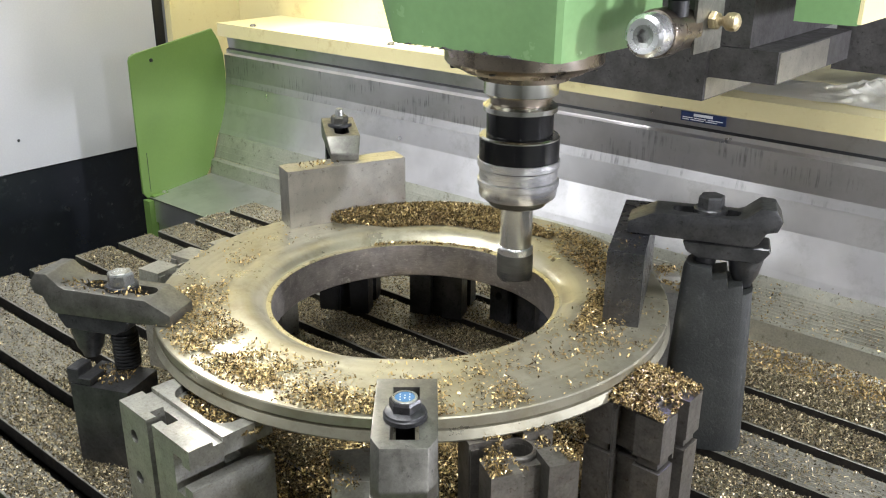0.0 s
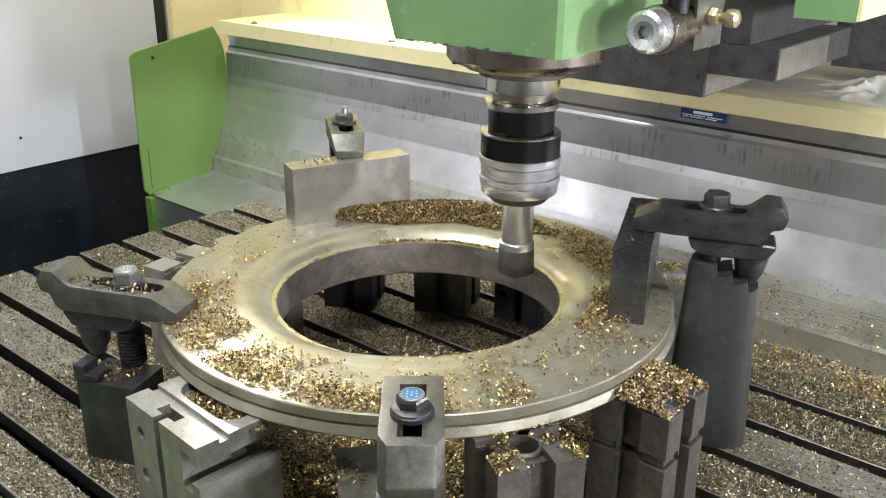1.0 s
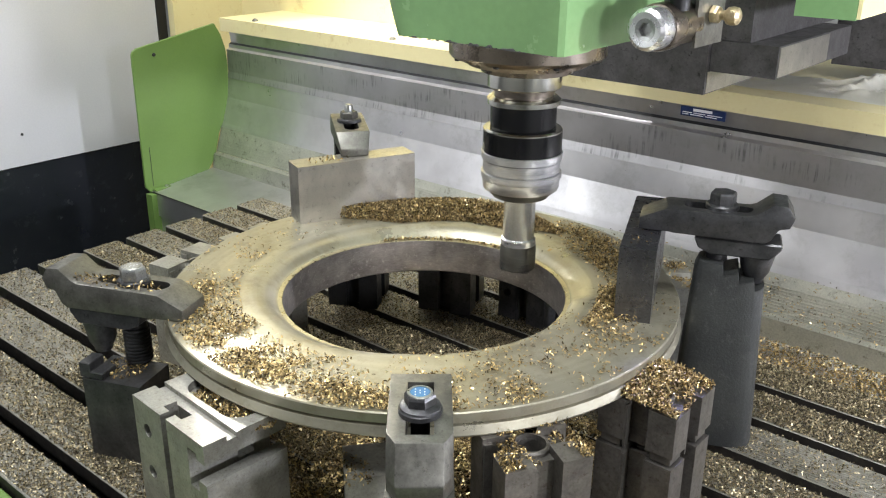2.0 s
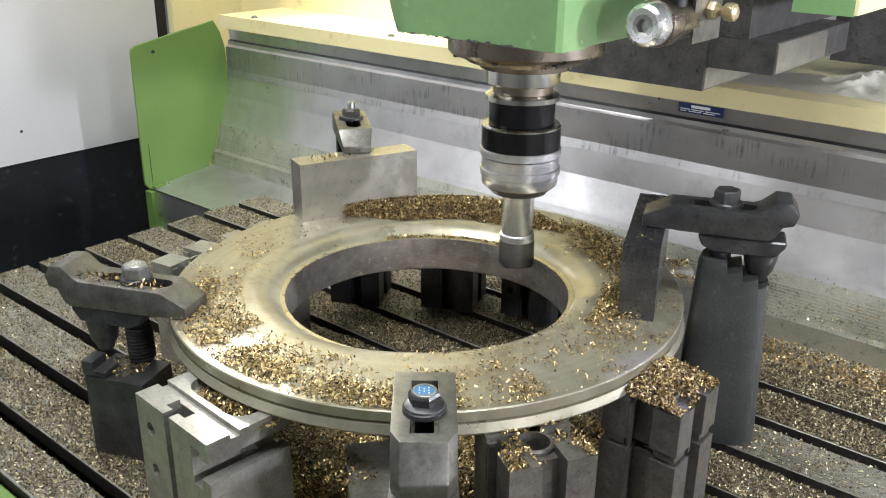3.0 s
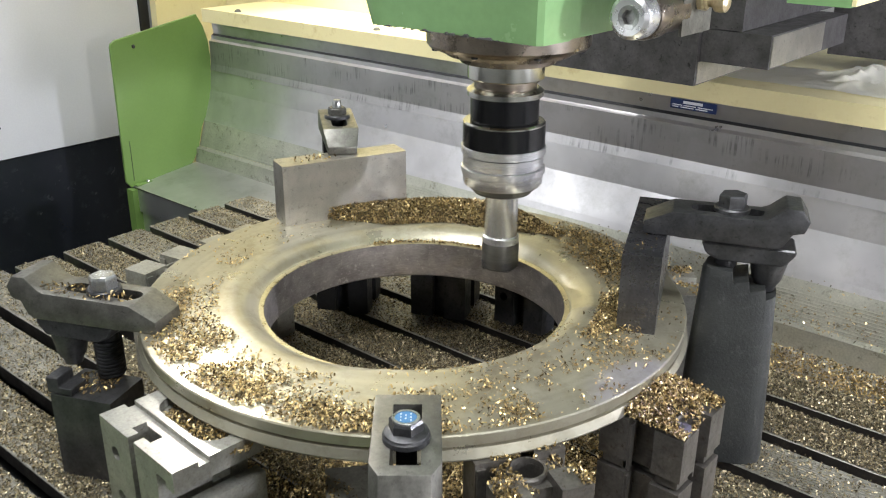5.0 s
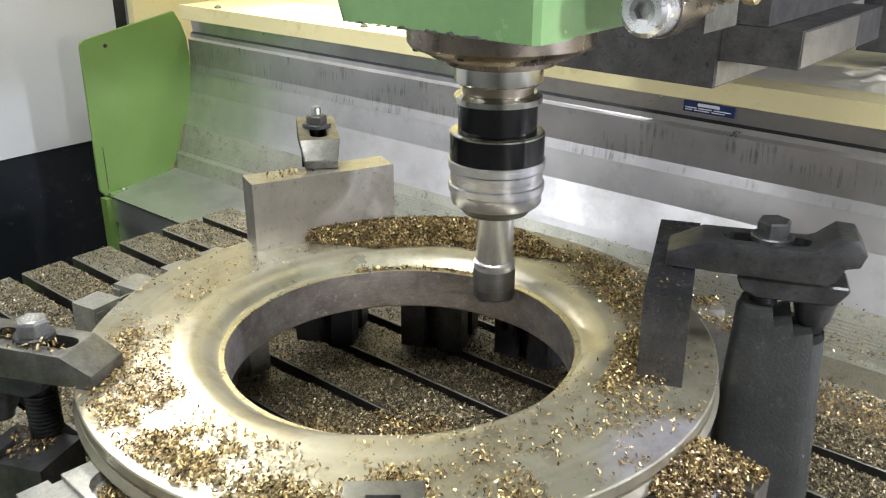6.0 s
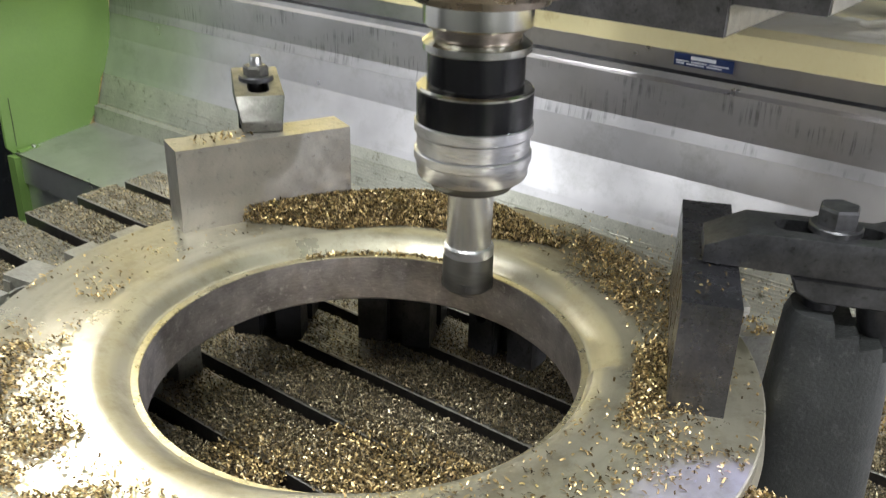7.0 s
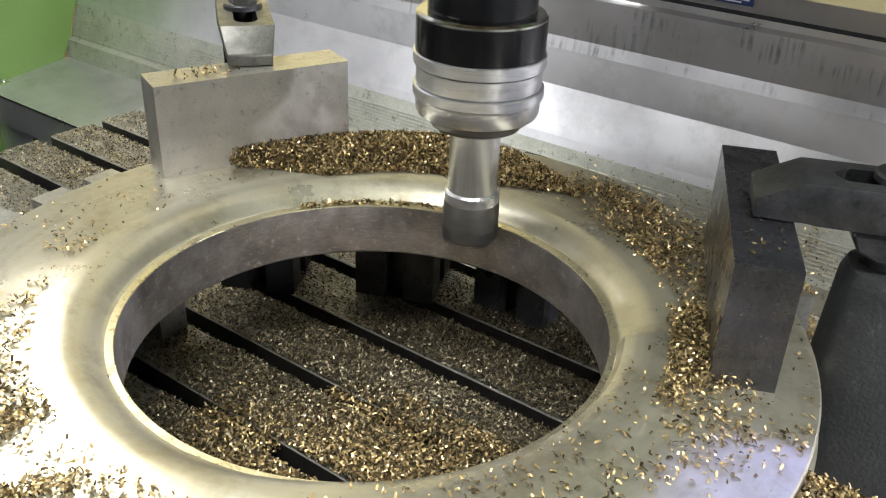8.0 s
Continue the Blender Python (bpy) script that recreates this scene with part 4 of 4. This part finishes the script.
def swarf(name, p, label, size=0.0036, tilt=0.5, moves=ON_TABLE, category="swarf", material=CHIP):
    """One object of curled flakes at the points p."""
    n = len(p)
    L = size * RNG.uniform(0.6, 1.7, n)
    W = size * RNG.uniform(0.26, 0.6, n)
    curl = size * RNG.uniform(0.05, 0.40, n)
    base = np.zeros((n, 6, 3))
    for i, (x, y) in enumerate(((-1, -1), (-1, 1), (0, -1), (0, 1), (1, -1), (1, 1))):
        base[:, i, 0], base[:, i, 1] = x * L / 2, y * W / 2 * (1.0 if x else 1.2)
        base[:, i, 2] = 0 if x else curl
    yaw, a, b = RNG.uniform(0, 2 * np.pi, n), RNG.normal(0, tilt, n), RNG.normal(0, tilt, n)
    def turn(v, i, j, ang):
        c, s = np.cos(ang)[:, None], np.sin(ang)[:, None]
        u, w = v[:, :, i].copy(), v[:, :, j].copy()
        v[:, :, i], v[:, :, j] = c * u - s * w, s * u + c * w
    turn(base, 1, 2, a)
    turn(base, 0, 2, b)
    turn(base, 0, 1, yaw)
    base[:, :, 2] -= base[:, :, 2].min(axis=1)[:, None] - 0.0002
    v = (base + p[:, None, :]).reshape(-1, 3)
    k = 6 * np.arange(n)[:, None]
    faces = np.concatenate([k + np.array([0, 2, 3, 1]), k + np.array([2, 4, 5, 3])])
    me = bpy.data.meshes.new(name)
    me.vertices.add(len(v))
    me.vertices.foreach_set("co", v.ravel())
    me.loops.add(faces.size)
    me.loops.foreach_set("vertex_index", faces.ravel().astype(np.int32))
    me.polygons.add(len(faces))
    me.polygons.foreach_set("loop_start", np.arange(0, faces.size, 4, dtype=np.int32))
    me.update()
    me.validate()
    me.materials.append(material)
    ob = tagged(new(name, me), label, category, kind="stuff")
    if moves is not None:
        moves.append(ob)
    return ob


def patchy(x, y, scale, seed):
    """Smooth 0..1 clumping over the plane."""
    out = np.zeros(len(x))
    r = np.random.default_rng(seed)
    for o in range(4):
        for _ in range(3):
            a, ph = r.uniform(0, 2 * np.pi), r.uniform(0, 2 * np.pi)
            f = scale * 1.9 ** o * r.uniform(0.7, 1.3)
            out += np.sin(f * (x * np.cos(a) + y * np.sin(a)) + ph) / 1.55 ** o
    return 1 / (1 + np.exp(-1.3 * out))


def table_swarf():
    # loose flakes on every bar, thin on the clean ones, dense inside the bore
    for i, (ya, yb) in enumerate([(-0.49, SLOT_Y[0] - 0.022)] + [(a, b - 0.022) for a, b in zip(SLOT_Y, SLOT_Y[1:])] + [(SLOT_Y[-1], 0.468)]):
        n = 62000
        x, y = RNG.uniform(TX0 + 0.005, 0.75, n), RNG.uniform(ya + 0.001, yb - 0.001, n)
        d = (0.30 + 0.75 * patchy(x, y, 9, 30 + i)) * np.interp(x, [-0.1, 0.2], [0.7, 1.0])
        d *= np.where(x > 0.36, [0.55, 0.55, 0.55, 0.55, 0.6, 0.6, 0.6, 0.2, 0.8, 1.5][i], 1.0)
        d *= np.interp(x, [-0.7, -0.3], [0.65, 1.08])
        inside = np.hypot(x - CX + 0.02, y - CY - 0.03)
        d = np.where(inside < 0.24, 1.4, d)
        keep = RNG.uniform(0, 1, n) < d
        x, y = x[keep], y[keep]
        z = np.where(np.hypot(x, y) < 0.25, RNG.uniform(0, 0.006, len(x)), RNG.uniform(0, 0.0015, len(x)))
        swarf("table_swarf", np.stack([x, y, z], 1), "golden brown metal swarf scattered on a table bar", 0.0029, material=OILY_CHIP)
    # a drift that fills the slots under the bore's near half
    n = 60000
    x, y = RNG.uniform(-0.20, 0.30, n), RNG.uniform(-0.28, 0.125, n)
    edge = np.hypot((x - 0.06) / 0.27, (y + 0.04) / 0.25) + 0.3 * (patchy(x, y, 14, 3) - 0.5)
    hgt = 0.020 * np.clip(1.0 - edge, 0, 1)
    k = hgt > 0.0005
    x, y, hgt = x[k], y[k], hgt[k]
    in_slot = np.zeros(len(x), bool)
    for q in SLOT_Y:
        in_slot |= (y > q - 0.024) & (y < q + 0.001)
    open_gap = (x > -0.10) & (x < 0.0) & (y > -0.04) & (y < 0.004)
    fill = np.where(in_slot, RNG.uniform(-0.016, 0.0015, len(x)), 0) + hgt * RNG.uniform(0.25, 1, len(x))
    k = ~(in_slot & open_gap)
    swarf("swarf_drift", np.stack([x, y, fill], 1)[k], "heaped golden brown swarf filling table slots inside the flange", 0.0038)
    # on the trough floor
    n = 60000
    x, y = RNG.uniform(-0.2, 0.9, n), RNG.uniform(0.49, 0.698, n)
    k = RNG.uniform(0, 1, n) < np.clip(0.06 + 1.1 * (x + 0.1), 0, 1)
    x, y = x[k], y[k]
    swarf("trough_swarf", np.stack([x, y, -0.0990 + (y - 0.49) * 0.1215 + RNG.uniform(0, 0.004, len(x))], 1), "golden swarf lying on the trough floor", 0.0038, moves=None)
    n = 900
    x = RNG.uniform(-0.1, 0.7, n)
    f = RNG.uniform(0, 1, n) ** 0.6
    swarf("trough_swarf", np.stack([x, 0.746 - 0.045 * f, 0.052 - 0.083 * f], 1), "few swarf flakes caught on the ribbed tread", 0.004, moves=None)


def polar(r, a):
    return CX + r * np.cos(a), CY + r * np.sin(a)


def flange_swarf():
    # heap along the far rim
    n = 48000
    a, r = np.radians(RNG.uniform(82, 160, n)), RNG.uniform(0.24, 0.348, n)
    deg = np.degrees(a)
    mid = 0.297 + 0.006 * np.sin(a * 7)
    wide = 0.050 * np.clip((163 - deg) / 22, 0, 1) * np.clip((deg - 80) / 22, 0.25, 1)
    u = (r - mid) / wide
    h = 0.020 * np.clip(1 - u * u, 0, 1) * np.clip((deg - 84) / 26, 0.10, 1)
    k = np.abs(u) < 1
    x, y = polar(r[k], a[k])
    z = ZR + h[k] * RNG.uniform(0.0, 1, k.sum()) ** 0.5
    swarf("swarf_heap", np.stack([x, y, z], 1), "heap of golden brown swarf along the flange rim", 0.0032, 0.7)
    # band between the bore and the dark spacer, then thinning round the near side
    def band(a0, a1, r0, r1, n, clump, seed, top=0.004, power=1.0, size=0.0031, name="flange_swarf"):
        n = int(1.35 * n)
        a, r = np.radians(RNG.uniform(a0, a1, n)), RNG.uniform(r0, r1, n)
        x, y = polar(r, a)
        soft = np.sin(np.pi * np.clip((np.degrees(a) - a0) / (a1 - a0), 0, 1)) ** 0.5 * np.sin(np.pi * (r - r0) / (r1 - r0)) ** 0.4
        k = RNG.uniform(0, 1, n) < soft * np.clip(patchy(x, y, clump, seed) ** power * 1.25, 0, 1)
        x, y = x[k], y[k]
        swarf(name, np.stack([x, y, ZR + RNG.uniform(0, top, len(x))], 1), "loose golden swarf flakes strewn on the flange", size)
    band(62, 92, 0.262, 0.340, 2600, 26, 11, 0.004, 1.5)
    band(40, 84, 0.246, 0.345, 2400, 14, 41, 0.005, 1.0)
    band(26, 66, 0.256, 0.318, 4600, 20, 21, 0.006, 1.0)
    band(2, 36, 0.243, 0.312, 6500, 16, 12, 0.008, 0.7)
    band(-40, 30, 0.250, 0.352, 2025, 40, 13, 0.002, 1.6)
    band(-75, -25, 0.255, 0.352, 12500, 30, 14, 0.005, 1.1)
    band(-112, -62, 0.250, 0.345, 9315, 34, 15, 0.003, 2.0)
    band(-165, -100, 0.255, 0.352, 6300, 30, 16, 0.004, 2.3)
    band(150, 200, 0.245, 0.345, 229, 20, 17, 0.001, 0.5)
    band(-60, 20, 0.215, 0.25, 216, 20, 18, 0.001, 0.5)
    # flakes on the far lip of the bore
    n = 260
    a = np.radians(RNG.uniform(95, 150, n))
    x, y = polar(RNG.uniform(0.2005, 0.2075, n), a)
    swarf("flange_swarf", np.stack([x, y, np.full(n, ZR - 0.0150)], 1), "swarf caught on the bore lip", 0.004)


def heap_on(cx, cy, z, rx, ry, h, n, label, size=0.0031, turn=0.0):
    n = int(1.6 * n)
    a, r = RNG.uniform(0, 2 * np.pi, n), np.sqrt(RNG.uniform(0, 1, n))
    x, y = rx * r * np.cos(a), ry * r * np.sin(a)
    c, s = math.cos(turn), math.sin(turn)
    zz = z + h * np.clip(1 - r ** 2, 0, 1) * RNG.uniform(0.2, 1, n)
    swarf("swarf_heap", np.stack([cx + c * x - s * y, cy + s * x + c * y, zz], 1), label, size, 0.7)


def cube_chips(cx, cy, turn, n, seed, label, mound=0.0, at=(0.0, 0.0), size=0.098, post=0.037):
    """Flakes on a fixture cube: thick in places on its posts and collar, few in its slots, none over its bore."""
    h, z = size / 2, ZB - 0.0005
    u, v = RNG.uniform(-h, h, n), RNG.uniform(-h, h, n)
    r = np.hypot(u, v)
    lift = mound * np.clip(1 - np.hypot(u - at[0], v - at[1]) / (0.8 * size), 0, 1)
    posts = (np.abs(u) > h - post) & (np.abs(v) > h - post)
    keep = (RNG.uniform(0, 1, n) < np.clip(1.7 * patchy(u, v, 75, seed) - 0.45 + 45 * lift, 0, 1)) & ((r > size * 0.172) | (lift > 0.006))
    keep &= posts | (r < size * 0.40) | (lift > 0.004)
    base = np.where(posts, z, np.where(r < size * 0.215, z - 0.004, z - 0.0095))
    zz = np.maximum(base, np.where(lift > 0.004, z, 0)) + lift * RNG.uniform(0.1, 1, n) + RNG.uniform(0, 0.0025, n)
    c, s = math.cos(radians(turn)), math.sin(radians(turn))
    p = np.stack([cx + c * u - s * v, cy + s * u + c * v, zz], 1)[keep]
    swarf("swarf_heap", p, label, 0.0033, 0.7)


def small_heaps():
    cube_chips(0.373, -0.001, 0, 9500, 51, "mound of golden swarf on stacked fixture cubes", 0.025, (-0.006, 0.006), post=0.034)
    cube_chips(0.3215, -0.186, 59, 2600, 52, "golden swarf lying on a fixture cube", post=0.034)
    cube_chips(0.2135, 0.308, 40, 1500, 53, "golden swarf on a fixture cube")
    heap_on(0.02, -0.345, ZB - 0.010, 0.065, 0.03, 0.009, 900, "a little golden swarf on a fixture block")
    heap_on(-0.23, -0.335, 0.1185, 0.03, 0.03, 0.004, 160, "a few flakes on a step block")
    heap_on(0.15, -0.30, 0.114, 0.04, 0.03, 0.004, 160, "a few flakes on a small block")
    heap_on(-0.24, -0.33, ZR + 0.0365, 0.07, 0.016, 0.003, 90, "flakes in the top of a strap clamp", 0.004, 0.4)
    heap_on(-0.305, 0.108, ZR + 0.0972, 0.017, 0.04, 0.001, 30, "a few flakes on a spacer block", 0.004, -0.39)
    heap_on(0.268, 0.1285, ZR + 0.0997, 0.015, 0.05, 0.001, 9, "a few flakes on a dark spacer block", 0.004, 0.41)
    heap_on(0.44, -0.12, 0.0, 0.10, 0.09, 0.022, 3000, "drift of swarf between the fixture blocks", 0.005)
    heap_on(0.18, -0.24, 0.0, 0.14, 0.08, 0.02, 3600, "drift of swarf under the flange edge", 0.005, -0.6)


table_swarf()
flange_swarf()
small_heaps()


def cloth():
    """Crumpled wiping cloth on the cream ledge."""
    m = bmesh.new()
    nx, ny = 120, 60
    vs = []
    for j in range(ny + 1):
        for i in range(nx + 1):
            x, y = 0.03 + 0.75 * i / nx, 0.862 + 0.17 * j / ny
            # sharp creases: ridged folds at three sizes, flat where the cloth lies smooth
            wx, wy = x + 0.02 * noise.noise((x * 14, y * 14, 4.0)), y + 0.02 * noise.noise((x * 14, y * 14, 7.0))
            ridge = sum((1 - min(1, 2.6 * abs(noise.noise((wx * f, wy * f * 1.4, 0.3 + f))))) ** 2 * k for f, k in ((9, 0.030), (21, 0.015), (47, 0.006)))
            h = 0.004 + ridge * min(1, max(0.06, 5 * (x - 0.17)))
            edge = min(1, i / 8, j / 6, (nx - i) / 8, (ny - j) / 6)
            vs.append(m.verts.new((x + 0.10 * (y - 0.862), y + 0.01 * noise.noise((x * 12, 0, 0)), 0.3615 + h * (0.12 + 0.88 * edge) * (0.35 + 1.0 * j / ny))))
    for j in range(ny):
        for i in range(nx):
            a = j * (nx + 1) + i
            m.faces.new((vs[a], vs[a + 1], vs[a + nx + 2], vs[a + nx + 1]))
    bmesh.ops.solidify(m, geom=m.faces, thickness=0.0012)
    tagged(part("wiping_cloth", m, PAPER, smooth=60), "crumpled white wiping cloth on the cream ledge", "cloth")


cloth()

# ---- what moves ----
RHO, START, RATE = 0.1658, 65.0, 3.548


def shift(t):
    """Circular feed: the table runs along x, the head along y."""
    a, b = radians(START), radians(START + RATE * t)
    return -RHO * (math.cos(b) - math.cos(a)), RHO * (math.sin(b) - math.sin(a))


FLY = (0.337, 0.45, 0.323)


def motions():
    times = [0.5 * i for i in range(17)]
    for ob in ON_TABLE:
        m = ob.matrix_basis.copy()
        walk(ob, [(t, Matrix.Translation((shift(t)[0], 0, 0)) @ m) for t in times])
    for ob in ON_HEAD:
        m = ob.matrix_basis.copy()
        walk(ob, [(t, Matrix.Translation((0, shift(t)[1], 0)) @ m) for t in times])
    flake = swarf("flying_flake", np.zeros((1, 3)), "single bright swarf flake thrown off by the cutter", 0.009, 0.2, None)
    walk(flake, [(0, pose(0.09, 0.22, ZR)), (4.4, pose(0.09, 0.22, ZR)), (4.47, pose(0.20, 0.36, 0.31, 40, 20, 0)), (4.5, pose(*FLY, 70, 50, 40)), (4.6, pose(0.46, 0.56, -0.08, 120, 60, 60)), (8, pose(0.46, 0.56, -0.08, 120, 60, 60))])
    spins = [i / FPS for i in range(8 * FPS + 1)]
    walk(HOLDER, [(t, pose(AX, AY + shift(t)[1], 0, 0, 0, -77 * i)) for i, t in enumerate(spins)])


motions()
